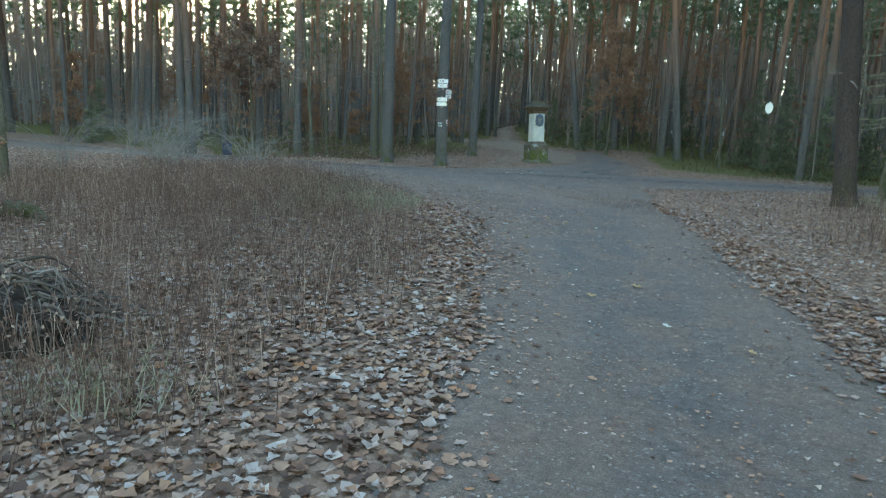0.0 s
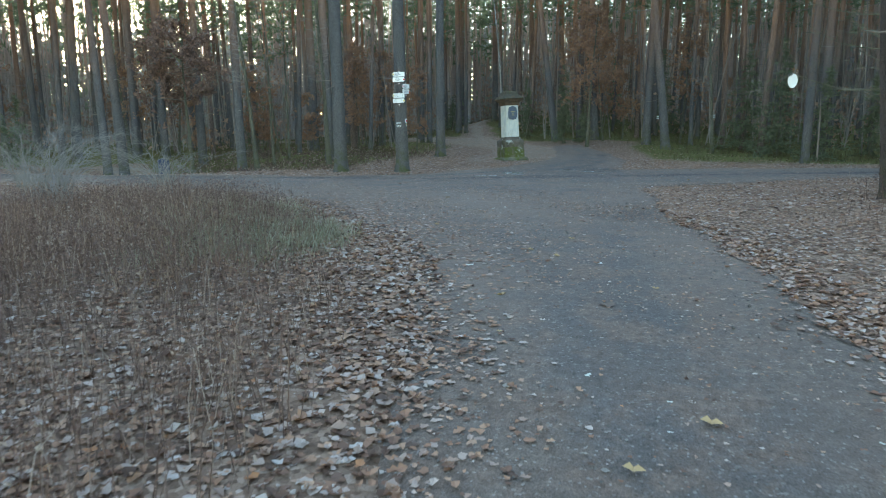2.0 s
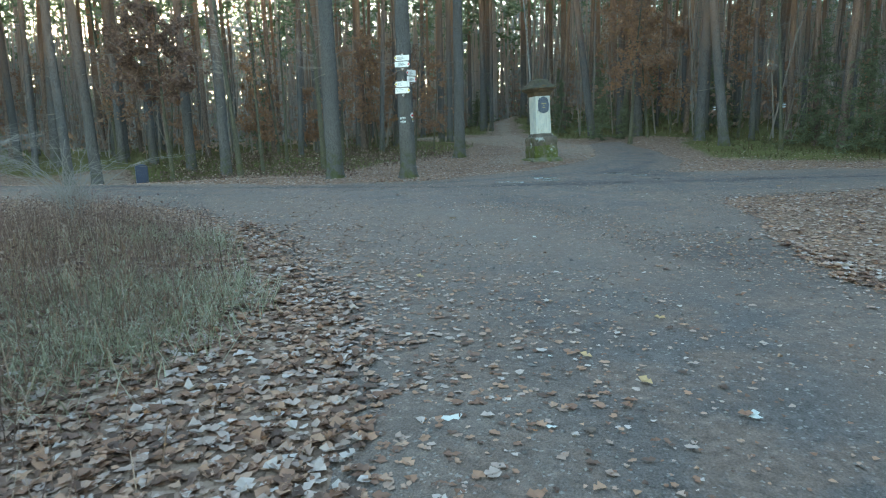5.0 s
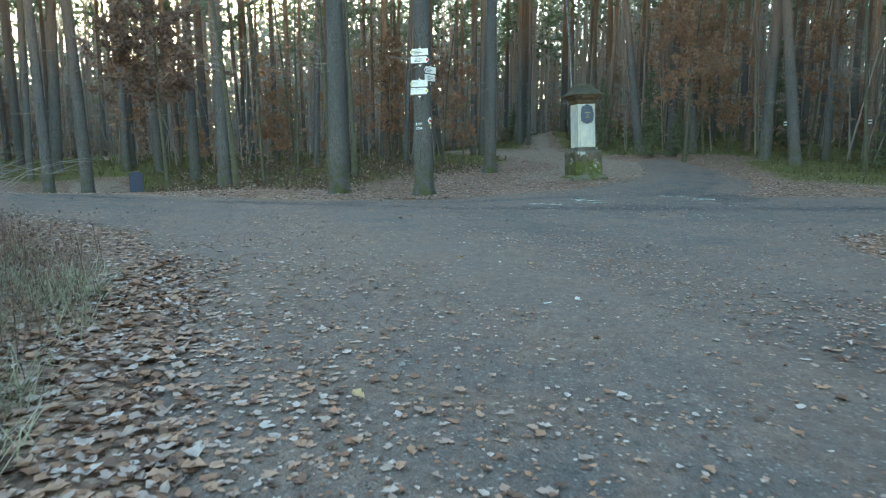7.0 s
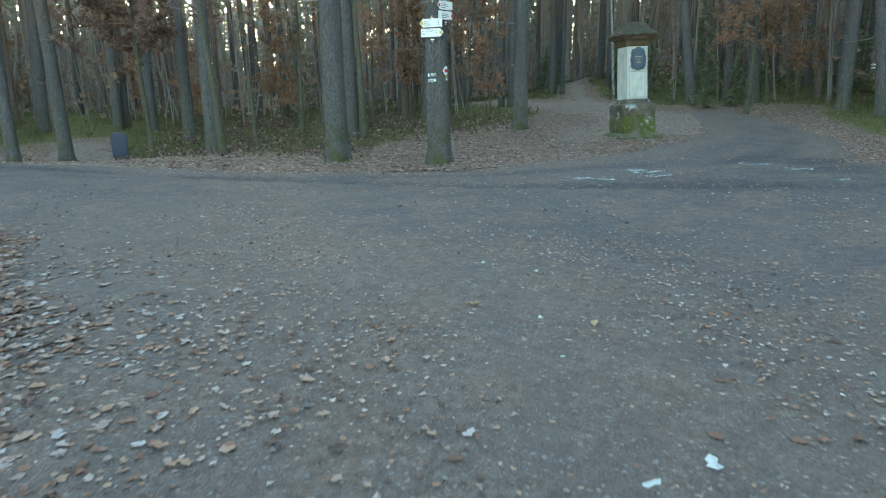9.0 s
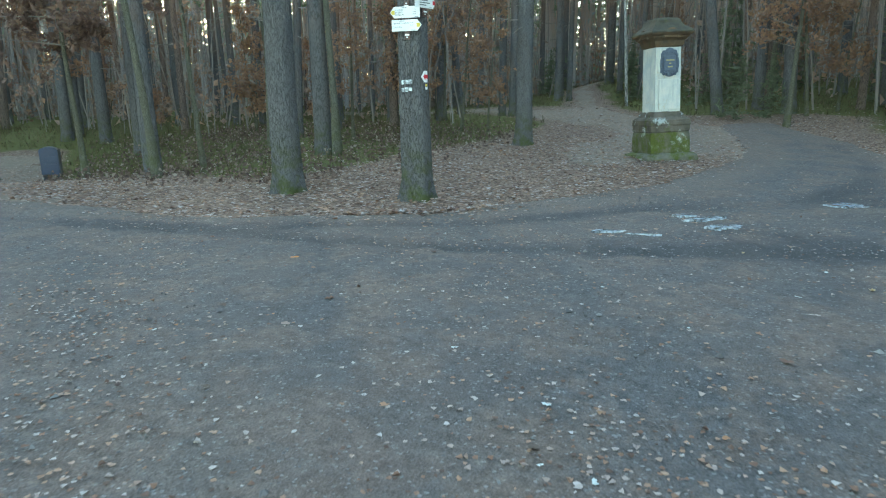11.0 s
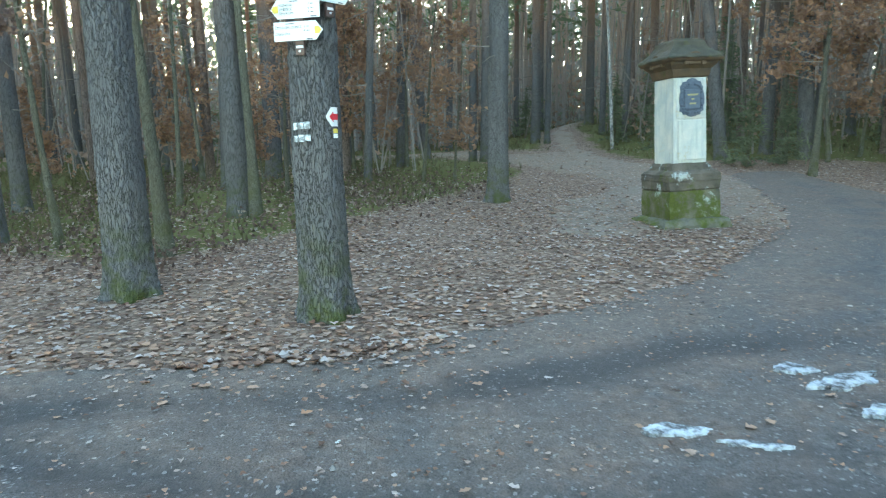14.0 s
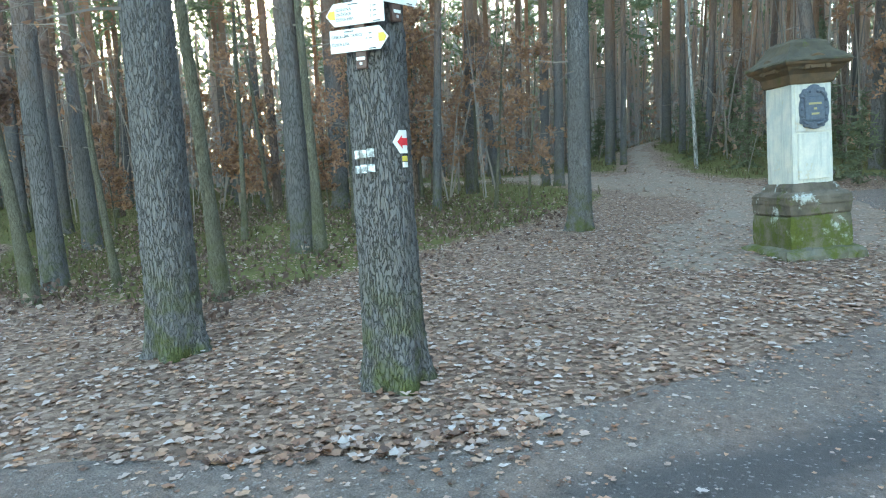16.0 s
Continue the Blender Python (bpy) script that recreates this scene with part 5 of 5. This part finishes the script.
for x, y, zz, d in ((0.4, 38.1, 1.72, 0.15), (-1.85, 38.6, 1.5, 0.4)):
    mk = tagged(new("trail_mark"), "white painted trail stripes on a trunk", "trail mark", "painted marks on trunks")
    for k in (0, 1):
        part("stripe", from_bm("stripe", box(0.11, 0.012, 0.045, 0.004), OLD_WHITE), mk, "", Matrix.Translation((0, 0, -0.09 * k)))
    mk.matrix_basis = Matrix.Translation((x - 0.02 - (0.2 if d > 0.3 else 0), y - d / 2 - 0.02, h(x, y) + zz)) @ Matrix.Rotation(radians(-5), 4, "Z")

# ---- puddles ----
WATER = Mat("icy_water", 0.12, spec=0.6)
WATER.color(WATER.mix(WATER.ramp(WATER.noise(WATER.coords(), 9, 5, 0.7), (0.42, (0, 0, 0)), (0.58, (1, 1, 1))), (0.09, 0.09, 0.09), (0.42, 0.455, 0.475)))
WATER = WATER.m
for k, (x, y, a, b, rot) in enumerate(((-5.38, 25.66, 0.34, 0.15, 0.9), (-5.15, 25.28, 0.27, 0.16, 0.8), (-6.2, 24.52, 0.22, 0.09, 0.5), (-5.66, 25.76, 0.17, 0.1, 0.4), (-4.0, 27.3, 0.3, 0.2, 0.3),
                                       (-3.3, 26.9, 0.24, 0.16, 0.2), (-2.8, 25.75, 0.22, 0.14, 0.4), (-5.83, 24.53, 0.2, 0.05, 0.3))):
    bm = bmesh.new()
    ring = [bm.verts.new((0.72 * a * math.cos(q) * (1 + 0.2 * math.sin(3 * q + k) + 0.16 * math.sin(7 * q) + 0.1 * math.sin(13 * q + k)), 0.7 * b * math.sin(q) * (1 + 0.25 * math.cos(2 * q + k) + 0.2 * math.sin(5 * q) + 0.15 * math.sin(11 * q + k)), 0)) for q in np.linspace(0, 2 * math.pi, 40, endpoint=False)]
    f = bm.faces.new(ring)
    r = bmesh.ops.extrude_face_region(bm, geom=[f])
    bmesh.ops.translate(bm, verts=[v for v in r["geom"] if isinstance(v, bmesh.types.BMVert)], vec=(0, 0, -0.03))
    bmesh.ops.recalc_face_normals(bm, faces=bm.faces[:])
    pd = tagged(new("water", from_bm("water", bm, WATER)), "shallow puddle skinned with pale ice in the mud", "puddle", kind="structure")
    pd.matrix_basis = Matrix.Translation((x, y, h(x, y) + 0.034)) @ Matrix.Rotation(rot, 4, "Z")


# ---- fallen leaves, grass, stones ----
def lying_leaves(rng, x, y, z, size, tilt=0.65):
    """Lobed, curled leaves lying on the ground: six points and four faces each."""
    n = len(x)
    yaw = rng.uniform(0, 2 * np.pi, n)
    L = size * rng.uniform(0.6, 1.35, n)
    W = L * rng.uniform(0.32, 0.52, n)
    curl = L * rng.uniform(-0.08, 0.18, n)
    tx, ty = rng.normal(0, tilt, n), rng.normal(0, tilt, n)
    shape = [(-0.5, 0, 0), (-0.12, 0.75, 0.7), (0.22, 1.0, 1.0), (0.55, 0, 0.35), (0.22, -1.0, 1.0), (-0.12, -0.75, 0.7)]
    V = np.empty((n, 6, 3))
    for k, (u, w, c) in enumerate(shape):
        lx = u * L * rng.uniform(0.85, 1.15, n)
        ly = w * W * rng.uniform(0.8, 1.2, n)
        V[:, k, 0] = x + lx * np.cos(yaw) - ly * np.sin(yaw)
        V[:, k, 1] = y + lx * np.sin(yaw) + ly * np.cos(yaw)
        V[:, k, 2] = z + np.abs(lx * tx + ly * ty) * 0.6 + c * curl
    i = np.arange(n)[:, None] * 6
    F = np.concatenate([i + [[0, 1, 2]], i + [[0, 2, 3]], i + [[0, 3, 4]], i + [[0, 4, 5]]])
    return V.reshape(-1, 3), F


def lobed_leaves(rng, x, y, z, size, tilt=0.65):
    """Leaves seen from near: an eight-pointed lobed outline round a midrib, crumpled."""
    n = len(x)
    yaw, L = rng.uniform(0, 2 * np.pi, n), size * rng.uniform(0.6, 1.4, n)
    W, curl = L * rng.uniform(0.3, 0.52, n), L * rng.uniform(-0.08, 0.2, n)
    tx, ty = rng.normal(0, tilt, n), rng.normal(0, tilt, n)
    shape = [(-0.55, 0, 0.1), (-0.26, 0.75, 0.8), (-0.02, 0.6, 0.4), (0.2, 1.0, 1.0), (0.58, 0, 0.5), (0.2, -1.0, 1.0), (-0.02, -0.6, 0.4), (-0.26, -0.75, 0.8), (0, 0, 0)]
    V = np.empty((n, 9, 3))
    for k, (u, w, c) in enumerate(shape):
        lx, ly = u * L * rng.uniform(0.8, 1.2, n), w * W * rng.uniform(0.7, 1.3, n)
        V[:, k, 0] = x + lx * np.cos(yaw) - ly * np.sin(yaw)
        V[:, k, 1] = y + lx * np.sin(yaw) + ly * np.cos(yaw)
        V[:, k, 2] = z + np.abs(lx * tx + ly * ty) * 0.6 + c * curl * rng.uniform(0.5, 1.5, n)
    i = np.arange(n)[:, None] * 9
    return V.reshape(-1, 3), np.concatenate([i + [[8, k, (k + 1) % 8]] for k in range(8)])


def path_distance(x, y):
    return along([(1.2, 0, 0), (0.5, 4.5, 0), (-0.8, 8.6, 0), (-2.8, 14.8, 0), (-4.6, 18.5, 0), (-6.4, 22.2, 0)], x, y)


def surface(x, y):
    """Height of whatever lies on top: road, trail or ground."""
    r, t = road_sd(x, y), trail_sd(x, y)
    z = land(x, y)
    return z + np.where(r < 0, 0.02, np.where(t < 0, 0.012, 0.0))


def scatter(rng, n, x0, x1, y0, y1, density):
    x, y = rng.uniform(x0, x1, n), rng.uniform(y0, y1, n)
    keep = rng.random(n) < density(x, y)
    return x[keep], y[keep]


def leaf_density(x, y):
    r, t, d = road_sd(x, y), trail_sd(x, y), path_distance(x, y)
    on_road = np.clip(0.004 + 0.75 * np.exp(np.minimum(r, 0) / 0.14), 0, 1)
    on_trail = np.clip(np.where(y < 35, 0.6, 0.4) + 0.45 * np.exp(t / 0.7), 0, 1)
    wood = 1 - 0.72 * undergrowth_zone(x, y)
    grass = 1 - 0.12 * np.exp(-(((x + 6.2) / 2.8) ** 2 + ((y - 14.0) / 2.6) ** 2))
    w = np.where(r < 0, on_road, np.where(t < 0, on_trail, wood * grass))
    west = np.clip((19 - y) / 2, 0, 1) * np.clip((-0.6 - x) / 0.8 + np.clip((10 - y) / 3, 0, 1), 0, 1)
    w = np.where(r < 0, np.maximum(w, west * (0.9 * np.exp(r / 0.5) + 0.16 * np.exp(r / 1.3))), w)
    w = np.where((y > 21.5) & (r < 0), np.maximum(w, 0.55 * np.exp(r / 0.3)), w)
    return w * np.clip(1.5 - d / 16, 0.22, 1) * (0.65 + 0.35 * wave(x, y, 1.3, 6))


rng = np.random.default_rng(100)
x, y = scatter(rng, 440000, -24, 9, 0.5, 48, lambda x, y: leaf_density(x, y) * (path_distance(x, y) > 3.4))
litter = tagged(new("leaf_litter", raw_mesh("leaf_litter", *lying_leaves(rng, x, y, surface(x, y) + 0.005, np.where(road_sd(x, y) < -0.1, 0.045, 0.058), np.where(road_sd(x, y) < -0.1, 0.2, 0.5)), LITTER)), "thick carpet of fallen brown and grey leaves", "fallen leaves", kind="stuff")
x, y = scatter(rng, 200000, -10, 5, 0.5, 26, lambda x, y: leaf_density(x, y) * (path_distance(x, y) < 3.5))
tagged(new("leaf_litter", raw_mesh("leaf_litter", *lobed_leaves(rng, x, y, surface(x, y) + 0.006, np.where(road_sd(x, y) < -0.1, 0.05, 0.066), np.where(road_sd(x, y) < -0.1, 0.2, 0.5)), LITTER)), "fallen leaves of mixed browns lying close on the verge", "fallen leaves", kind="stuff")

# single leaves on the road
LEAF_COLOURS = [("pale grey-green fallen leaf lying on the road", (0.5, 0.52, 0.47)), ("yellow-brown fallen leaf lying on the road", (0.4, 0.28, 0.14)), ("dark brown curled leaf lying on the road", (0.1, 0.07, 0.05)), ("orange fallen leaf lying on the road", (0.55, 0.2, 0.04))]
singles = []
for label, col in LEAF_COLOURS:
    m = Mat(label.split(" fallen")[0].replace(" ", "_"), 0.6)
    m.color(m.mix(m.noise(m.coords(), 60, 4), tuple(0.7 * c for c in col), col))
    z0 = np.zeros(1)
    V, F = lobed_leaves(np.random.default_rng(len(singles)), z0, z0, z0 + 0.004, 0.13, 0.2)
    ob = tagged(new("fallen_leaf", raw_mesh("fallen_leaf", V, F, m.m)), label, "leaf", "single leaves on the road")
    singles.append(ob)
SPOTS = [(0.79, 7.82, 0, 0.9), (0.37, 9.02, 1, 0.6), (-0.46, 11.08, 2, 1.2), (-3.2, 17.27, 0, 0.9), (-3.37, 17.03, 0, 0.75), (-8.37, 22.1, 3, 0.8), (-0.77, 12.75, 0, 0.9), (-2.1, 12.2, 0, 1.0), (-1.4, 11.1, 1, 0.5)]
rs = random.Random(9)
while len(SPOTS) < 110:
    qx, qy = rs.uniform(-9, 2), rs.uniform(3, 25)
    if float(road_sd(np.array([qx]), np.array([qy]))[0]) < -0.3:
        SPOTS.append((qx, qy, rs.choice((0, 0, 0, 1, 2, 2)), rs.uniform(0.25, 0.55)))
for qx, qy, k, s in SPOTS:
    m = Matrix.Translation((qx, qy, float(surface(np.array([qx]), np.array([qy]))[0]) + 0.008)) @ Matrix.Rotation(rs.uniform(0, 6.28), 4, "Z")
    ob = settle(singles, k, m)
    ob.scale = (s, s, s)


def blades(rng, x, y, hgt, width, bend):
    """Bent grass blades of two faces each."""
    n = len(x)
    z = surface(x, y) - 0.01
    a = rng.uniform(0, 2 * np.pi, n)
    H = hgt * rng.uniform(0.5, 1.4, n) * np.clip(1.0 + 0.55 * wave(x, y, 2.6, 3) + 0.35 * wave(x, y, 7.0, 5), 0.3, 2)
    ox, oy = np.cos(a) * H * bend * rng.uniform(0.3, 1.3, n), np.sin(a) * H * bend * rng.uniform(0.3, 1.3, n)
    px, py = -np.sin(a) * width, np.cos(a) * width
    V = np.stack([np.stack([x - px, y - py, z], -1), np.stack([x + px, y + py, z], -1), np.stack([x + ox * 0.4 + px * 0.7, y + oy * 0.4 + py * 0.7, z + H * 0.65], -1),
                  np.stack([x + ox * 0.4 - px * 0.7, y + oy * 0.4 - py * 0.7, z + H * 0.65], -1), np.stack([x + ox, y + oy, z + H * (1 - 0.3 * bend)], -1)], 1)
    i = np.arange(n)[:, None] * 5
    return V.reshape(-1, 3), [i + [[0, 1, 2, 3]], i + [[3, 2, 4]]]


def clumped(rng, n, spots, spread):
    c = np.asarray(spots)[rng.integers(0, len(spots), n)]
    return c[:, 0] + rng.normal(0, spread, n), c[:, 1] + rng.normal(0, spread, n)


def off_road(x, y, least):
    k = (road_sd(x, y) + 0.45 * wave(x, y, 2.3, 7) + rng.normal(0, 0.25, len(x)) > least) & (trail_sd(x, y) > 0.5) & (road_sd(x, y) > 0.5)
    return x[k], y[k]


tufts = [(rng.uniform(-12, -4.2), rng.uniform(9.5, 16.5)) for _ in range(200)]
x, y = off_road(*clumped(rng, 9000, tufts, 0.45), 1.0)
tagged(new("dry_grass", raw_mesh("dry_grass", *blades(rng, x, y, 0.32, 0.004, 1.0), DRY_GRASS)), "withered straw-coloured grass on the verge", "grass", kind="stuff")
tufts = [(-4.9 + rng.normal(0, 0.65), 12.7 + rng.normal(0, 0.8)) for _ in range(60)] + [(-7.3 + rng.normal(0, 0.9), 15.4 + rng.normal(0, 0.6)) for _ in range(40)] + [(rng.uniform(-2.2, -0.9), rng.uniform(4, 5)) for _ in range(2)] + [(rng.uniform(4, 6.5), rng.uniform(16, 22)) for _ in range(40)]
x, y = off_road(*clumped(rng, 11000, tufts, 0.22), 0.55)
tagged(new("green_grass", raw_mesh("green_grass", *blades(rng, x, y, 0.22, 0.004, 1.5), GREEN_GRASS)), "arching green and straw grass tufts at the road's edge", "grass", kind="stuff")
tufts = [(rng.uniform(-12, -4.6), rng.uniform(9.5, 17)) for _ in range(210)] + [(rng.uniform(-9, -1.6), rng.uniform(3.5, 11)) for _ in range(280)] + [(rng.uniform(3, 6), rng.uniform(12, 20)) for _ in range(50)]
x, y = off_road(*clumped(rng, 19000, tufts, 0.5), 0.8)
V, F = blades(rng, x, y, 0.46, 0.003, 0.6)
tagged(new("dead_stalks", raw_mesh("dead_stalks", V, F, STALKS)), "dense brown dead weed stalks standing in the verge", "weeds", kind="stuff")
x, y = x[::4], y[::4]
sprig = np.repeat(np.stack([x, y, surface(x, y) + rng.uniform(0.15, 0.5, len(x))], -1), 5, 0) + rng.normal(0, 0.05, (len(x) * 5, 3))
tagged(new("weed_seed_heads", raw_mesh("weed_seed_heads", *leaf_cards(rng, sprig, 0.03), STALKS)), "small withered seed heads and leaves on dead weeds", "weeds", kind="stuff")


def heath_density(x, y):
    off = np.clip((np.minimum(road_sd(x, y) - 1.6, trail_sd(x, y) - 0.3)) / 0.8, 0, 1)
    return off * undergrowth_zone(x, y) * np.clip(0.55 + 0.6 * wave(x, y, 0.8, 3), 0.05, 1)


x, y = scatter(rng, 80000, -34, 8, 25, 66, heath_density)
tagged(new("bilberry_cover", raw_mesh("bilberry_cover", *blades(rng, x, y, 0.19, 0.011, 1.0), HEATH)), "low green bilberry and moss cover under the pines", "undergrowth", kind="stuff")
x, y = x[::4], y[::4]
c = np.repeat(np.stack([x, y, surface(x, y) + 0.08], -1), 3, 0) + np.abs(rng.normal(0, 0.07, (len(x) * 3, 3)))
tagged(new("bilberry_leaves", raw_mesh("bilberry_leaves", *leaf_cards(rng, c, 0.05), HEATH)), "small green leaves of the forest undergrowth", "undergrowth", kind="stuff")

# withered brown bracken and twigs in low clumps under the pines
spots = [(rng.uniform(-24, -12), rng.uniform(25.5, 38)) for _ in range(150)]
x, y = clumped(rng, 9000, spots, 0.5)
k = (trail_sd(x, y) > 0.4) & (road_sd(x, y) > 1.2)
x, y = x[k], y[k]
c = np.stack([x, y, surface(x, y) + np.abs(rng.normal(0, 0.1, len(x)))], -1)
tagged(new("dry_bracken", raw_mesh("dry_bracken", *leaf_cards(rng, c, 0.085), STALKS)), "clumps of withered brown bracken under the pines", "undergrowth", kind="stuff")

# the belt of far brushwood and young growth that closes the view; lower towards the low sun
a, r = rng.uniform(-0.6, 3.5, 125000), rng.uniform(48, 105, 125000)
x, y = -6 + r * np.cos(a), 24 + r * np.sin(a)
k = (road_sd(x, y) > 3) & (y > 6)
a, r, x, y = a[k], r[k], x[k], y[k]
top = (16.5 - 4.5 * np.exp(-(((a - 2.68) / 0.3) ** 2))) * (0.8 + 0.2 * wave(x, y, 0.33, 2))
z = land(x, y) + np.clip(top, 2, 20) * rng.random(len(x)) ** 1.15
# the belt's haze is only its pale leaf colour
tagged(new("far_brushwood", raw_mesh("far_brushwood", *leaf_cards(rng, np.stack([x, y, z], -1), 0.6), HAZED_BRUSH)), "brown and green young growth far between the pines, haze painted in as pale colour", "woods", kind="stuff")

# brown brushwood between the far trunks
x, y = scatter(rng, 2200, -70, 45, 34, 95, lambda x, y: (trail_sd(x, y) > 2.0) * (road_sd(x, y) > 4) * np.clip((np.hypot(x + 6, y - 24) - 17) / 12, 0, 1))
base = np.stack([x, y, land(x, y)], -1)
reach = rng.normal(0, 1, (len(x), 14, 3)) * [0.7, 0.7, 0] + rng.uniform(0.1, 1, (len(x), 14, 1)) ** 1.2 * np.array([0, 0, 3.2]) * rng.uniform(0.3, 1.2, (len(x), 1, 1))
tagged(new("brushwood_leaves", raw_mesh("brushwood_leaves", *leaf_cards(rng, (base[:, None] + reach).reshape(-1, 3), 0.3), RUSSET_LEAF)), "brown withered brushwood between the distant trunks", "undergrowth", kind="stuff")
x, y = scatter(rng, 3800, -70, 45, 32, 95, lambda x, y: (trail_sd(x, y) > 1.6) * (road_sd(x, y) > 3) * np.clip((np.hypot(x + 6, y - 24) - 14) / 12, 0, 1))
pile = Pile()
for a, b in zip(x, y):
    z, t, r = h(a, b), rng.uniform(2.5, 8), rng.uniform(0.012, 0.045)
    dx, dy = rng.normal(0, 0.35, 2)
    pile.add(*tube([(a, b, z - 0.05), (a + dx, b + dy, z + t * 0.6), (a + dx * 2.2, b + dy * 2.2, z + t)], [r, r * 0.7, r * 0.2], 4))
tagged(new("thin_stems", pile.mesh("thin_stems", TWIG)), "thin bare stems of the undergrowth", "undergrowth", kind="stuff")

# the crowded pole wood behind, dense enough to close the view
a, r = rng.uniform(-0.6, 3.6, 5200), rng.uniform(40, 108, 5200)
x, y = -6 + r * np.cos(a), 24 + r * np.sin(a)
k = (road_sd(x, y) > 3) & (trail_sd(x, y) > 2) & (y > 4)
pile = Pile()
for px, py in zip(x[k], y[k]):
    z, t, q = h(px, py), rng.uniform(9, 17), rng.uniform(0.05, 0.13)
    if abs(math.atan2(py - 24, px + 6) - 2.68) < 0.28:
        t *= 0.78
    dx, dy = rng.normal(0, 0.25, 2)
    pile.add(*tube([(px, py, z - 0.05), (px + dx, py + dy, z + t * 0.55), (px + dx * 1.5, py + dy * 1.5, z + t)], [q, q * 0.8, q * 0.3], 4))
tagged(new("pole_wood", pile.mesh("pole_wood", HAZED_BARK)), "crowded thin trunks of the deep wood", "woods", kind="stuff")

# crumbs of leaf and bark on the road
x, y = scatter(rng, 150000, -13, 4, 1, 31, lambda x, y: np.where((road_sd(x, y) < 0.1) & (y < 13.5), 0.3, np.where((road_sd(x, y) < -0.4) & (y > 20.6), 0.35, 1.0)) * np.clip(1.3 - path_distance(x, y) / 9, 0.1, 1) * np.clip(0.5 + 0.7 * wave(x, y, 1.9, 8), 0.1, 1))
tagged(new("leaf_crumbs", raw_mesh("leaf_crumbs", *lying_leaves(rng, x, y, surface(x, y) + 0.002, 0.027), LITTER)), "crumbs of leaves and bark trodden into the road", "fallen leaves", kind="stuff")
# loose stones on the road
x, y = scatter(rng, 60000, -13, 4, 1, 31, lambda x, y: ((road_sd(x, y) < 0.25) | (trail_sd(x, y) < 0)) * np.clip(1.2 - path_distance(x, y) / 8, 0.1, 1) * np.clip(0.6 + 0.6 * wave(x, y, 2.3, 4), 0.15, 1))
n = len(x)
s = rng.uniform(0.004, 0.013, (n, 1, 1)) * (1 + 1.2 * (rng.random((n, 1, 1)) > 0.97))
octa = np.array([(1, 0, 0), (0, 1, 0), (-1, 0, 0), (0, -1, 0), (0, 0, 0.7), (0, 0, -0.5)], float)
V = octa[None] * s * rng.uniform(0.6, 1.3, (n, 6, 1)) + np.stack([x, y, surface(x, y) + 0.003], -1)[:, None]
i = np.arange(n)[:, None] * 6
F = np.concatenate([i + [[a, b, c]] for a, b, c in ((0, 1, 4), (1, 2, 4), (2, 3, 4), (3, 0, 4), (1, 0, 5), (2, 1, 5), (3, 2, 5), (0, 3, 5))])
tagged(new("loose_gravel", raw_mesh("loose_gravel", V.reshape(-1, 3), F, STONES)), "loose grey gravel on the forest road", "gravel", kind="stuff")
